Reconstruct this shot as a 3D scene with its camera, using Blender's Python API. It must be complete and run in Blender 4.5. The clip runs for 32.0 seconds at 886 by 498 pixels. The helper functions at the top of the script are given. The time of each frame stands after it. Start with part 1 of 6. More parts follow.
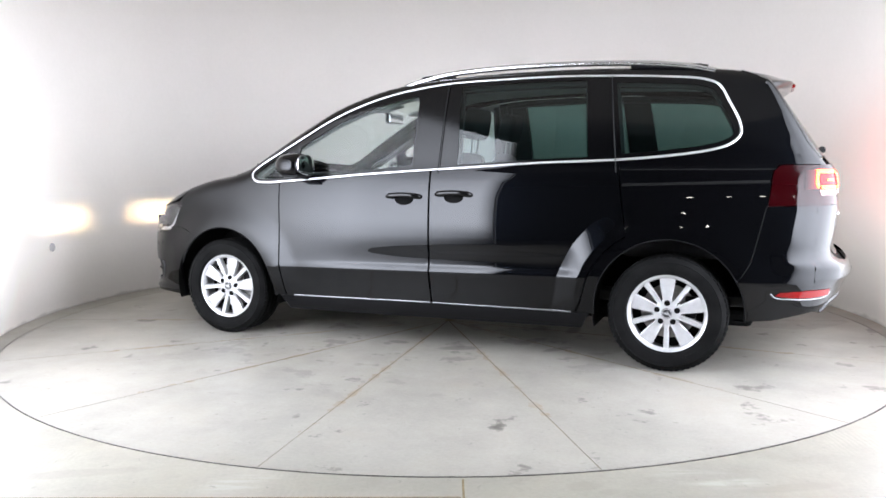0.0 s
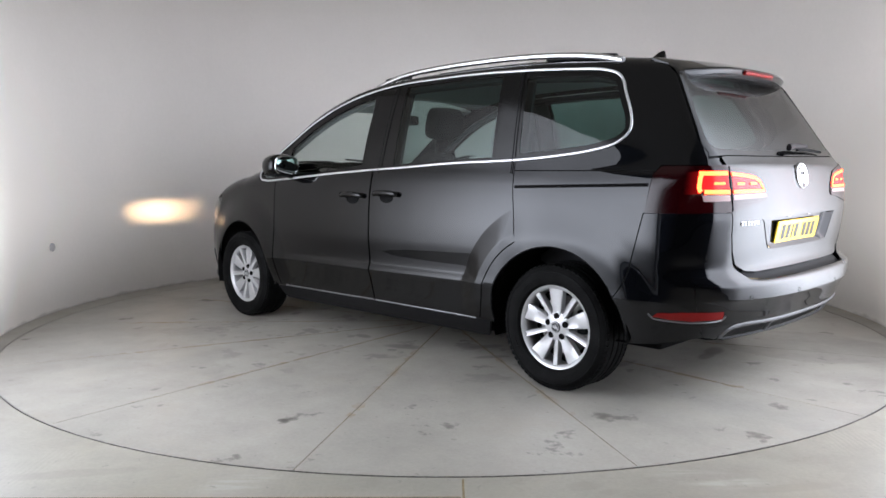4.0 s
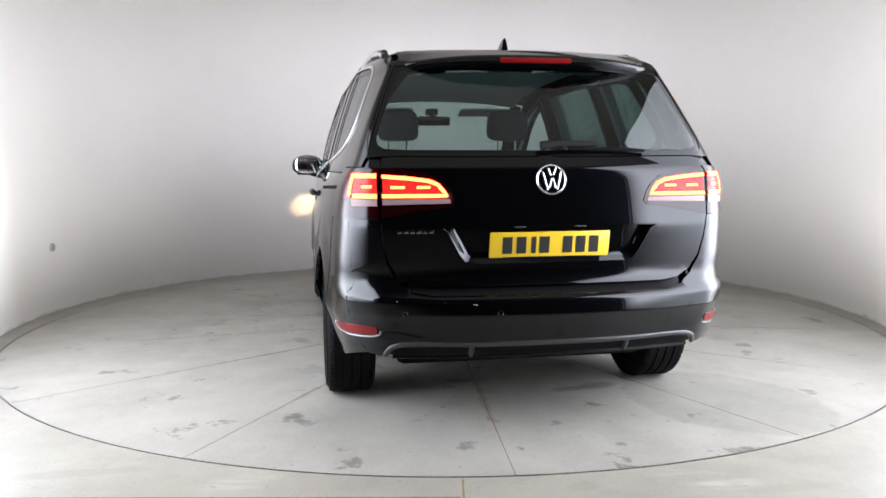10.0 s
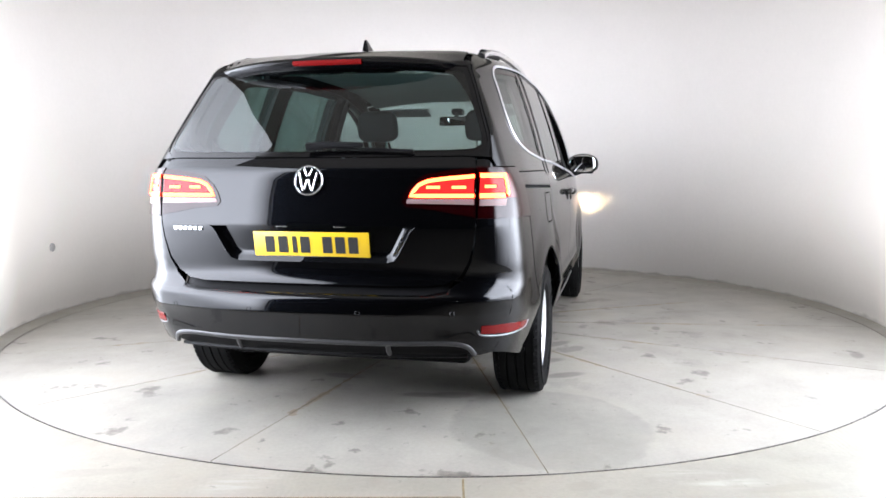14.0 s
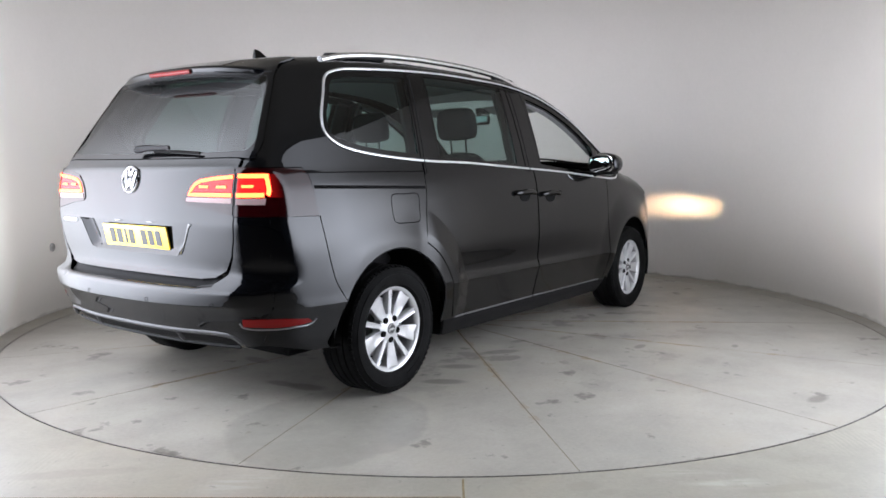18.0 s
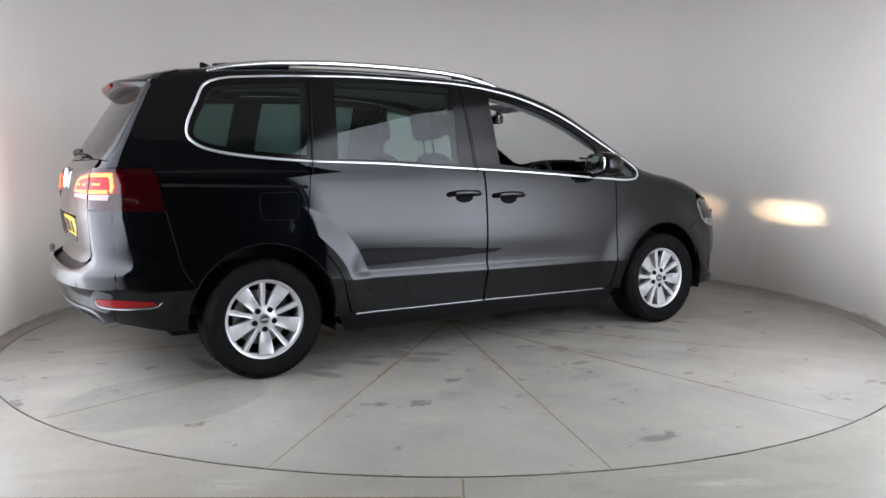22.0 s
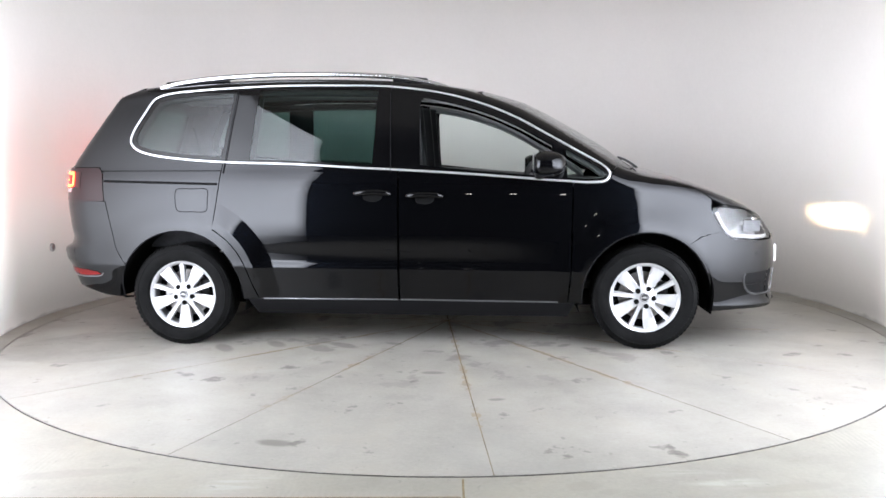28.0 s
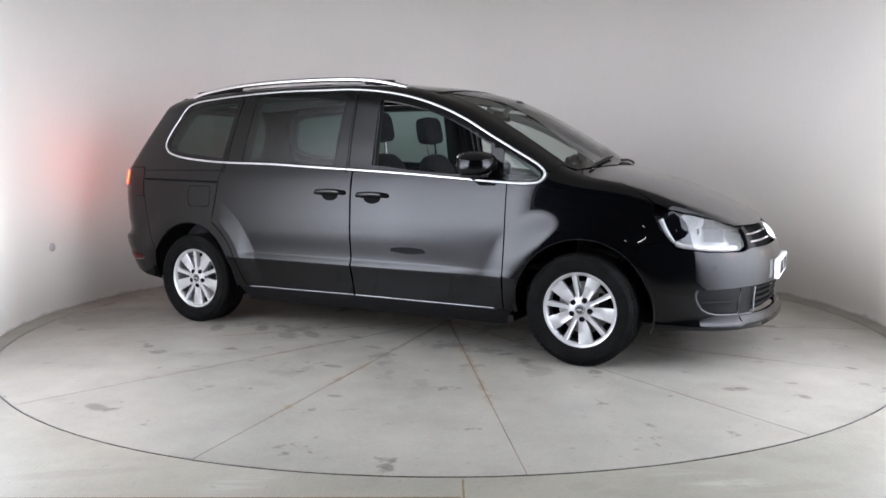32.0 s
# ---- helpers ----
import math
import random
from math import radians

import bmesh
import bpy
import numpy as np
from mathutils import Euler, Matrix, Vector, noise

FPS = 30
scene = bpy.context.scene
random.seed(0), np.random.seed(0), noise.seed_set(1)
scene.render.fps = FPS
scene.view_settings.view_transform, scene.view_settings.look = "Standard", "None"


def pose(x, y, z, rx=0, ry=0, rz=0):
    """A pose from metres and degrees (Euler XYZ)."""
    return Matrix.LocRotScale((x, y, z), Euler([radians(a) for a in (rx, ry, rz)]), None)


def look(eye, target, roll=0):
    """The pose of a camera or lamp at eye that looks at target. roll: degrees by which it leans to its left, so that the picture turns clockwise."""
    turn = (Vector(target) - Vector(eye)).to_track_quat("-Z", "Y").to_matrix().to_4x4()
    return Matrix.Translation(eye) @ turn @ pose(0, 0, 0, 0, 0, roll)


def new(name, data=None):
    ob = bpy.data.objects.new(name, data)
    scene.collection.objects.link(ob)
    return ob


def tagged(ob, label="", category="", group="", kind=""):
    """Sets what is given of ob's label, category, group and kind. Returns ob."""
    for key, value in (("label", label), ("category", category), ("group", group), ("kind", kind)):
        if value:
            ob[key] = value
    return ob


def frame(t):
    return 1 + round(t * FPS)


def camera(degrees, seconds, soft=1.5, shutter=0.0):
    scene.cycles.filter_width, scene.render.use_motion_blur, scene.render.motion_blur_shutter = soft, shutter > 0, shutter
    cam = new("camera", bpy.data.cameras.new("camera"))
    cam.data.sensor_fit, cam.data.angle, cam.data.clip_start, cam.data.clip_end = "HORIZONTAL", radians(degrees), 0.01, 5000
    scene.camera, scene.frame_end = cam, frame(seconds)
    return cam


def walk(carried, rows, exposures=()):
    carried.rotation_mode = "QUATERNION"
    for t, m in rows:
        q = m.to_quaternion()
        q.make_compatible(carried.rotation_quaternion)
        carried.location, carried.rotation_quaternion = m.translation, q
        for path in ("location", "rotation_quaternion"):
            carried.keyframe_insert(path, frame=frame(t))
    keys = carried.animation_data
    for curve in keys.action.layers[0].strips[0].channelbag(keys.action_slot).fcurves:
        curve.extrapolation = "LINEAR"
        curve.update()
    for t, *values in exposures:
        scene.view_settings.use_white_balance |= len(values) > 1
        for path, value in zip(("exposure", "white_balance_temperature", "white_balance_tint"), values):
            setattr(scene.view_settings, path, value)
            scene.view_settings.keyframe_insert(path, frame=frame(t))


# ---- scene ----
from mathutils.geometry import delaunay_2d_cdt

# ---------------------------------------------------------------- camera
# A fixed camera looks through the open front of a round photo booth; the car turns on a turntable.
CAM = (0.0, -5.747, 1.146)
cam = camera(58.54, 32.0, soft=1.6)
CAM_POSE = Matrix.Translation(CAM) @ pose(0, 0, 0, 0, 0, 0.38) @ pose(0, 0, 0, 90 - 6.13) @ pose(0, 0, 0, 0, 0, -0.28)
EXPOSURES = [(0, 0.77), (2, 0.34), (3, 0.07), (6, 0.07), (8, 0.11), (10, 0.67), (12, 0.85), (14, 0.99), (15.5, 0.61), (17, 0.25), (19, 0.18), (23, -0.05), (25, 0.49), (28, 0.68), (30, 0.78), (31, 0.62), (32, 0.15)]
walk(cam, [(0, CAM_POSE), (32, CAM_POSE)], EXPOSURES)

# turn of the table in degrees over time
TURN = [(0, 158.46), (3, 141.4), (6, 124.0), (9, 106.4), (12, 88.95), (16, 65.6), (19, 48.1), (23, 24.9), (26, 7.7), (28, -3.85), (29, -9.6), (32, -27.17)]


def turn_at(t):
    ts = [r[0] for r in TURN]
    i = min(max(sum(a <= t for a in ts) - 1, 0), len(ts) - 2)
    (t0, a0), (t1, a1) = TURN[i], TURN[i + 1]
    return a0 + (a1 - a0) * (t - t0) / (t1 - t0)


# ---------------------------------------------------------------- world and light
world = bpy.data.worlds.new("world")
scene.world = world
world.use_nodes = True
world.node_tree.nodes["Background"].inputs[0].default_value = (0.5, 0.5, 0.52, 1)
world.node_tree.nodes["Background"].inputs[1].default_value = 0.0


WALL_C, WALL_R, WALL_H = (-0.012, 0.166), 3.10, 3.30
# luminous ceiling sheet and tall soft panels on the walls beside the opening
d = bpy.data.lights.new("ceiling_sheet_light", "AREA")
d.shape, d.size, d.energy, d.color = "DISK", 7.0, 22, (1.0, 0.94, 0.855)
new("ceiling_sheet_light", d).matrix_world = look((0, -0.1, 3.52), (0, -0.1, 0))
# ---------------------------------------------------------------- materials


def material(name, colour, rough=0.5, metal=0.0, coat=0.0, noise_scale=0.0, noise_amount=0.0, bump=0.0, bump_scale=60.0,
             emit=None, emit_strength=0.0, transmission=0.0, ior=1.45, coat_rough=0.03, alpha=1.0, rough_var=0.0):
    m = bpy.data.materials.new(name)
    m.use_nodes = True
    nt = m.node_tree
    b = nt.nodes["Principled BSDF"]
    b.inputs["Base Color"].default_value = (*colour, 1)
    b.inputs["Roughness"].default_value = rough
    b.inputs["Metallic"].default_value = metal
    b.inputs["Coat Weight"].default_value = coat
    b.inputs["Coat Roughness"].default_value = coat_rough
    b.inputs["Transmission Weight"].default_value = transmission
    b.inputs["IOR"].default_value = ior
    b.inputs["Alpha"].default_value = alpha
    if emit:
        b.inputs["Emission Color"].default_value = (*emit, 1)
        b.inputs["Emission Strength"].default_value = emit_strength
    if noise_amount or bump or rough_var:
        tc = nt.nodes.new("ShaderNodeTexCoord")
        n1 = nt.nodes.new("ShaderNodeTexNoise")
        n1.inputs["Scale"].default_value = noise_scale or 4
        n1.inputs["Detail"].default_value = 6
        n2 = nt.nodes.new("ShaderNodeTexNoise")
        n2.inputs["Scale"].default_value = bump_scale
        n2.inputs["Detail"].default_value = 4
        nt.links.new(tc.outputs["Object"], n1.inputs["Vector"])
        nt.links.new(tc.outputs["Object"], n2.inputs["Vector"])
        if noise_amount:
            r = nt.nodes.new("ShaderNodeValToRGB")
            r.color_ramp.elements[0].position, r.color_ramp.elements[1].position = 0.3, 0.7
            r.color_ramp.elements[0].color = (*[c * (1 - noise_amount) for c in colour], 1)
            r.color_ramp.elements[1].color = (*[min(1, c * (1 + noise_amount)) for c in colour], 1)
            mix = nt.nodes.new("ShaderNodeMath")
            mix.operation = "MULTIPLY_ADD"
            mix.inputs[1].default_value, mix.inputs[2].default_value = 0.3, 0.0
            add = nt.nodes.new("ShaderNodeMath")
            add.operation = "MULTIPLY_ADD"
            add.inputs[1].default_value = 0.7
            nt.links.new(n2.outputs["Fac"], mix.inputs[0])
            nt.links.new(n1.outputs["Fac"], add.inputs[0])
            nt.links.new(mix.outputs[0], add.inputs[2])
            nt.links.new(add.outputs[0], r.inputs["Fac"])
            nt.links.new(r.outputs["Color"], b.inputs["Base Color"])
        if bump:
            bp = nt.nodes.new("ShaderNodeBump")
            bp.inputs["Strength"].default_value = bump
            bp.inputs["Distance"].default_value = 0.002
            nt.links.new(n2.outputs["Fac"], bp.inputs["Height"])
            nt.links.new(bp.outputs["Normal"], b.inputs["Normal"])
        if rough_var:
            mr = nt.nodes.new("ShaderNodeMapRange")
            mr.inputs["To Min"].default_value, mr.inputs["To Max"].default_value = rough - rough_var, rough + rough_var
            nt.links.new(n1.outputs["Fac"], mr.inputs["Value"])
            nt.links.new(mr.outputs["Result"], b.inputs["Roughness"])
    return m


def glass_material(name, tint, rough=0.0, ior=1.5):
    """A thin pane: clear or tinted see-through with a real surface reflection."""
    m = bpy.data.materials.new(name)
    m.use_nodes = True
    nt = m.node_tree
    nt.nodes.clear()
    out = nt.nodes.new("ShaderNodeOutputMaterial")
    tr = nt.nodes.new("ShaderNodeBsdfTransparent")
    tr.inputs["Color"].default_value = (*tint, 1)
    gl = nt.nodes.new("ShaderNodeBsdfGlossy")
    gl.inputs["Roughness"].default_value = rough
    lw = nt.nodes.new("ShaderNodeLayerWeight")
    lw.inputs["Blend"].default_value = 0.5
    pw = nt.nodes.new("ShaderNodeMath")
    pw.operation = "POWER"
    pw.inputs[1].default_value = 5.0
    fr = nt.nodes.new("ShaderNodeMapRange")
    fr.inputs["To Min"].default_value = ((ior - 1) / (ior + 1)) ** 2
    nt.links.new(lw.outputs["Facing"], pw.inputs[0])
    nt.links.new(pw.outputs[0], fr.inputs["Value"])
    mx = nt.nodes.new("ShaderNodeMixShader")
    nt.links.new(fr.outputs[0], mx.inputs[0])
    nt.links.new(tr.outputs[0], mx.inputs[1])
    nt.links.new(gl.outputs[0], mx.inputs[2])
    nt.links.new(mx.outputs[0], out.inputs[0])
    return m


PAINT = material("black_paint", (0.001, 0.001, 0.0012), 0.28, 0.0, 1.0, coat_rough=0.012)
PAINT.node_tree.nodes["Principled BSDF"].inputs["Specular IOR Level"].default_value = 0.025
PAINT.node_tree.nodes["Principled BSDF"].inputs["Specular Tint"].default_value = (0.50, 0.68, 1.0, 1)  # blue flake under the lacquer
PAINT.node_tree.nodes["Principled BSDF"].inputs["Coat IOR"].default_value = 1.355
GLOSS_BLACK = material("gloss_black_trim", (0.0015, 0.0015, 0.0017), 0.14, 0.0, 0.0)
GLOSS_BLACK.node_tree.nodes["Principled BSDF"].inputs["Specular IOR Level"].default_value = 0.35
PLASTIC = material("black_plastic", (0.0045, 0.0045, 0.005), 0.46, bump=0.15, bump_scale=700)
random.seed(11)
DARK = material("dark_cavity", (0.006, 0.006, 0.006), 0.9)
RUBBER = material("tyre_rubber", (0.0042, 0.0042, 0.0042), 0.72, noise_scale=11, noise_amount=0.75, bump=0.2, bump_scale=300)
CHROME = material("chrome", (0.66, 0.66, 0.67), 0.14, 1.0)
SATIN = material("satin_chrome", (0.80, 0.80, 0.81), 0.26, 1.0)
SATIN_DARK = material("dull_silver_trim", (0.20, 0.20, 0.21), 0.34, 0.9)
MOULDING = material("bright_trim", (0.60, 0.60, 0.61), 0.28, 0.75)
FRAME_GREY = material("dark_grey_frame", (0.045, 0.045, 0.047), 0.34, 0.3)
ALLOY = material("silver_alloy", (0.44, 0.44, 0.445), 0.36, 0.45, 0.2, noise_scale=30, noise_amount=0.06)
STEEL = material("brake_steel", (0.30, 0.29, 0.28), 0.42, 0.9, noise_scale=40, noise_amount=0.3)
GLASS = glass_material("clear_glass", (0.80, 0.88, 0.86), ior=1.38)
WINDSCREEN = glass_material("windscreen_glass", (0.88, 0.93, 0.91), ior=1.55)
REAR_GLASS = glass_material("dark_rear_glass", (0.22, 0.30, 0.29), ior=1.64)
PRIVACY = glass_material("tinted_glass", (0.27, 0.39, 0.37), ior=1.56)
LENS = glass_material("clear_lens", (0.95, 0.96, 0.97))
RED_LENS = material("red_lens", (0.009, 0.0004, 0.0008), 0.1, 0.0, 0.28)
RED_GLOW = material("red_glow", (0.5, 0.01, 0.01), 0.3, 0.0, 0.0, emit=(1.0, 0.036, 0.009), emit_strength=25.0)
RED_SOFT = material("red_soft_glow", (0.25, 0.005, 0.008), 0.2, 0.0, 0.0, emit=(1.0, 0.03, 0.025), emit_strength=0.55)
RED_DIM = material("red_dim_glow", (0.009, 0.0004, 0.0008), 0.1, 0.0, 0.28, emit=(1.0, 0.02, 0.02), emit_strength=0.10)
# light that leaks round the corner fades along the side lens
fade_at = RED_DIM.node_tree.nodes.new("ShaderNodeTexCoord")
fade_x = RED_DIM.node_tree.nodes.new("ShaderNodeSeparateXYZ")
fade = RED_DIM.node_tree.nodes.new("ShaderNodeMapRange")
fade.interpolation_type = "SMOOTHSTEP"
for key, value in (("From Min", -2.19), ("From Max", -2.125), ("To Min", 0.22), ("To Max", 0.002)):
    fade.inputs[key].default_value = value
RED_DIM.node_tree.links.new(fade_at.outputs["Object"], fade_x.inputs[0])
RED_DIM.node_tree.links.new(fade_x.outputs["X"], fade.inputs["Value"])
RED_DIM.node_tree.links.new(fade.outputs["Result"], RED_DIM.node_tree.nodes["Principled BSDF"].inputs["Emission Strength"])
REFLECTOR_RED = material("red_reflector", (0.12, 0.004, 0.004), 0.15, 0.0, 0.1)
TAIL_WHITE = material("frosted_tail_lens", (0.24, 0.17, 0.17), 0.3, 0.0, 0.0)
for lens in (RED_LENS, TAIL_WHITE, RED_GLOW, RED_SOFT, RED_DIM, REFLECTOR_RED):
    lens.node_tree.nodes["Principled BSDF"].inputs["Specular IOR Level"].default_value = 0.2
    lens.node_tree.nodes["Principled BSDF"].inputs["Coat IOR"].default_value = 1.4
WHITE_LENS = material("frosted_white_lens", (0.20, 0.198, 0.196), 0.25, 0.0, 1.0)
REFLECTOR_SATIN = material("silver_lamp_bowl", (0.17, 0.17, 0.175), 0.50, 0.2, noise_scale=18, noise_amount=0.08)
BULB = material("headlamp_glow", (1, 1, 1), 0.3, emit=(1.0, 0.66, 0.39), emit_strength=100000.0)
SEAT = material("charcoal_fabric", (0.022, 0.022, 0.024), 0.92, noise_scale=40, noise_amount=0.3, bump=0.3, bump_scale=500)
TRIM_IN = material("dark_interior_plastic", (0.020, 0.020, 0.021), 0.65, bump=0.1, bump_scale=400)
PILLAR_TRIM = material("grey_pillar_lining", (0.15, 0.15, 0.148), 0.8, noise_scale=30, noise_amount=0.1)
LINER = material("grey_headlining", (0.30, 0.30, 0.29), 0.9)
YELLOW = material("yellow_plate", (0.74, 0.49, 0.02), 0.35, 0.0, 0.3)
WHITE_PLATE = material("white_plate", (0.80, 0.80, 0.80), 0.35, 0.0, 0.3)
PLATE_BLACK = material("plate_black", (0.012, 0.012, 0.012), 0.5)
MIRROR = material("mirror_glass", (0.9, 0.9, 0.9), 0.0, 1.0)
WALL = material("white_wall_paint", (0.86, 0.86, 0.865), 0.75, noise_scale=0.7, noise_amount=0.02, bump=0.06, bump_scale=30)
CEIL = material("dark_ceiling", (0.06, 0.06, 0.06), 0.9)
ROOM = material("dark_room", (0.012, 0.012, 0.013), 0.9)
DARK.node_tree.nodes["Principled BSDF"].inputs["Specular IOR Level"].default_value = 0.04
RUBBER.node_tree.nodes["Principled BSDF"].inputs["Specular IOR Level"].default_value = 0.08
PLASTIC.node_tree.nodes["Principled BSDF"].inputs["Specular IOR Level"].default_value = 0.13
FITTING = material("grey_fitting", (0.42, 0.42, 0.42), 0.5)
HALL_GLOW = material("lamp_glow", (1, 1, 1), 0.5, emit=(1, 0.97, 0.9), emit_strength=45.0)
GAP = material("table_gap", (0.02, 0.02, 0.02), 0.9)


def concrete(name, colour, seed=0.0, table=False):
    m = bpy.data.materials.new(name)
    m.use_nodes = True
    nt = m.node_tree
    b = nt.nodes["Principled BSDF"]
    tc = nt.nodes.new("ShaderNodeTexCoord")
    mp = nt.nodes.new("ShaderNodeMapping")
    mp.inputs["Location"].default_value = (seed, seed * 0.7, 0)
    nt.links.new(tc.outputs["Object"], mp.inputs["Vector"])

    def noise_node(scale, detail, rough=0.6):
        n = nt.nodes.new("ShaderNodeTexNoise")
        n.inputs["Scale"].default_value, n.inputs["Detail"].default_value, n.inputs["Roughness"].default_value = scale, detail, rough
        nt.links.new(mp.outputs["Vector"], n.inputs["Vector"])
        return n

    def ramp(fac, stops):
        r = nt.nodes.new("ShaderNodeValToRGB")
        while len(r.color_ramp.elements) < len(stops):
            r.color_ramp.elements.new(0.5)
        for e, (p, c) in zip(r.color_ramp.elements, stops):
            e.position, e.color = p, (*c, 1)
        nt.links.new(fac, r.inputs["Fac"])
        return r.outputs["Color"]

    def mix(kind, fac, a, c):
        x = nt.nodes.new("ShaderNodeMixRGB")
        x.blend_type = kind
        if isinstance(fac, float):
            x.inputs[0].default_value = fac
        else:
            nt.links.new(fac, x.inputs[0])
        nt.links.new(a, x.inputs[1])
        if isinstance(c, tuple):
            x.inputs[2].default_value = (*c, 1)
        else:
            nt.links.new(c, x.inputs[2])
        return x.outputs[0]

    lo, hi = [c * 0.80 for c in colour], [min(1, c * 1.13) for c in colour]
    base = ramp(noise_node(1.1, 8, 0.65).outputs["Fac"], [(0.3, lo), (0.7, hi)])
    grain = ramp(noise_node(55, 5).outputs["Fac"], [(0.25, (0.88, 0.88, 0.87)), (0.75, (1.04, 1.04, 1.04))])
    col = mix("MULTIPLY", 1.0, base, grain)
    mottle = ramp(noise_node(4.6, 7, 0.68).outputs["Fac"], [(0.30, (0.90, 0.90, 0.89)), (0.70, (1.07, 1.07, 1.07))])
    col = mix("MULTIPLY", 1.0, col, mottle)
    warm = ramp(noise_node(2.3, 6, 0.7).outputs["Fac"], [(0.52, (0, 0, 0)), (0.72, (1, 1, 1))])
    wm = nt.nodes.new("ShaderNodeMath")
    wm.operation = "MULTIPLY"
    wm.inputs[1].default_value = 0.5
    nt.links.new(warm, wm.inputs[0])
    col = mix("MIX", wm.outputs[0], col, tuple(c * k for c, k in zip(colour, (0.86, 0.81, 0.72))))
    def math_node(op, a, b=None):
        n = nt.nodes.new("ShaderNodeMath")
        n.operation = op
        for i, v in enumerate((a, b)):
            if v is None:
                continue
            if isinstance(v, (int, float)):
                n.inputs[i].default_value = v
            else:
                nt.links.new(v, n.inputs[i])
        return n.outputs[0]

    def blot(cx, cy, rx, ry, turn, rag, hard):
        """Mask of one ragged stain of a given place and size."""
        mb = nt.nodes.new("ShaderNodeMapping")
        mb.vector_type = "TEXTURE"
        mb.inputs["Location"].default_value = (cx, cy, 0)
        mb.inputs["Rotation"].default_value = (0, 0, radians(turn))
        mb.inputs["Scale"].default_value = (rx, ry, 1)
        nt.links.new(tc.outputs["Object"], mb.inputs["Vector"])
        g = nt.nodes.new("ShaderNodeTexGradient")
        g.gradient_type = "SPHERICAL"
        nt.links.new(mb.outputs["Vector"], g.inputs["Vector"])
        v = math_node("ADD", g.outputs["Fac"], math_node("MULTIPLY", math_node("SUBTRACT", noise_node(4.0, 6).outputs["Fac"], 0.5), rag))
        n = nt.nodes.new("ShaderNodeMapRange")
        n.inputs["From Min"].default_value, n.inputs["From Max"].default_value = 0.12, 0.12 + hard
        nt.links.new(v, n.inputs["Value"])
        return n.outputs["Result"]

    if table:
        # brown residue along the radial joints and dark oil marks round the middle
        sep = nt.nodes.new("ShaderNodeSeparateXYZ")
        nt.links.new(tc.outputs["Object"], sep.inputs[0])
        x, y = sep.outputs[0], sep.outputs[1]
        r = math_node("SQRT", math_node("ADD", math_node("MULTIPLY", x, x), math_node("MULTIPLY", y, y)))
        seg = 2 * math.pi / 14
        f = math_node("FRACT", math_node("DIVIDE", math_node("ADD", math_node("ARCTAN2", y, x), 20 * seg - radians(97.1)), seg))
        dist = math_node("MULTIPLY", math_node("SUBTRACT", 0.5, math_node("ABSOLUTE", math_node("SUBTRACT", f, 0.5))), math_node("MULTIPLY", r, seg))
        wob = noise_node(11, 5).outputs["Fac"]
        near = math_node("LESS_THAN", dist, math_node("MULTIPLY", math_node("SUBTRACT", wob, 0.38), 0.12))
        patch = ramp(noise_node(2.6, 4).outputs["Fac"], [(0.42, (0, 0, 0)), (0.54, (1, 1, 1))])
        inward = math_node("LESS_THAN", r, math_node("ADD", 1.2, math_node("MULTIPLY", wob, 2.0)))
        col = mix("MIX", math_node("MULTIPLY", math_node("MULTIPLY", math_node("MULTIPLY", near, patch), inward), 0.75), col, (0.20, 0.145, 0.075))
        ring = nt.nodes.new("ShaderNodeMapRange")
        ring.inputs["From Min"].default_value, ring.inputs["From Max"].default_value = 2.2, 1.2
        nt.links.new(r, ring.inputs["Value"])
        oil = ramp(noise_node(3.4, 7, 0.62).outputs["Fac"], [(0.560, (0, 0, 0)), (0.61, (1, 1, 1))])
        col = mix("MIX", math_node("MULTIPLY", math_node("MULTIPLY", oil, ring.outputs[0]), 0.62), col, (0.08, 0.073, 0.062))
        # a large damp stain with a sharp rim, and smaller dark scuffs
        wet = blot(-2.20, -0.95, 0.62, 0.50, 18, 0.25, 0.05)
        streak = ramp(noise_node(7.0, 6, 0.7).outputs["Fac"], [(0.35, (0.45, 0.45, 0.45)), (0.65, (1, 1, 1))])
        col = mix("MIX", math_node("MULTIPLY", math_node("MULTIPLY", wet, streak), 0.55), col, (0.135, 0.13, 0.115))
        marks = [(-1.05, -0.84, 0.15, 0.07), (-0.61, -0.85, 0.17, 0.06), (0.38, -0.71, 0.14, 0.07), (-1.36, -0.95, 0.18, 0.06), (-0.30, -0.78, 0.08, 0.04), (0.78, -0.78, 0.07, 0.035),
                 (0.04, 0.78, 0.10, 0.05), (-0.39, 0.80, 0.18, 0.07), (-0.76, 0.45, 0.16, 0.06), (-0.96, 0.63, 0.14, 0.05), (-1.85, -0.43, 0.16, 0.07), (-1.88, -0.27, 0.16, 0.06), (-0.94, 0.03, 0.16, 0.06),
                 (0.02, -1.48, 0.09, 0.04), (0.37, -1.96, 0.06, 0.03), (-1.62, 0.22, 0.15, 0.06), (1.05, 0.62, 0.10, 0.05), (-0.55, -2.62, 0.10, 0.05)]
        for cx, cy, rx, ry in marks:
            m1 = blot(cx, cy, rx, ry, math.degrees(math.atan2(cy, cx)) + 90, 0.9, 0.35)
            col = mix("MIX", math_node("MULTIPLY", m1, 0.7), col, (0.075, 0.069, 0.058))
        specks = ramp(noise_node(13.0, 3, 0.5).outputs["Fac"], [(0.70, (0, 0, 0)), (0.74, (1, 1, 1))])
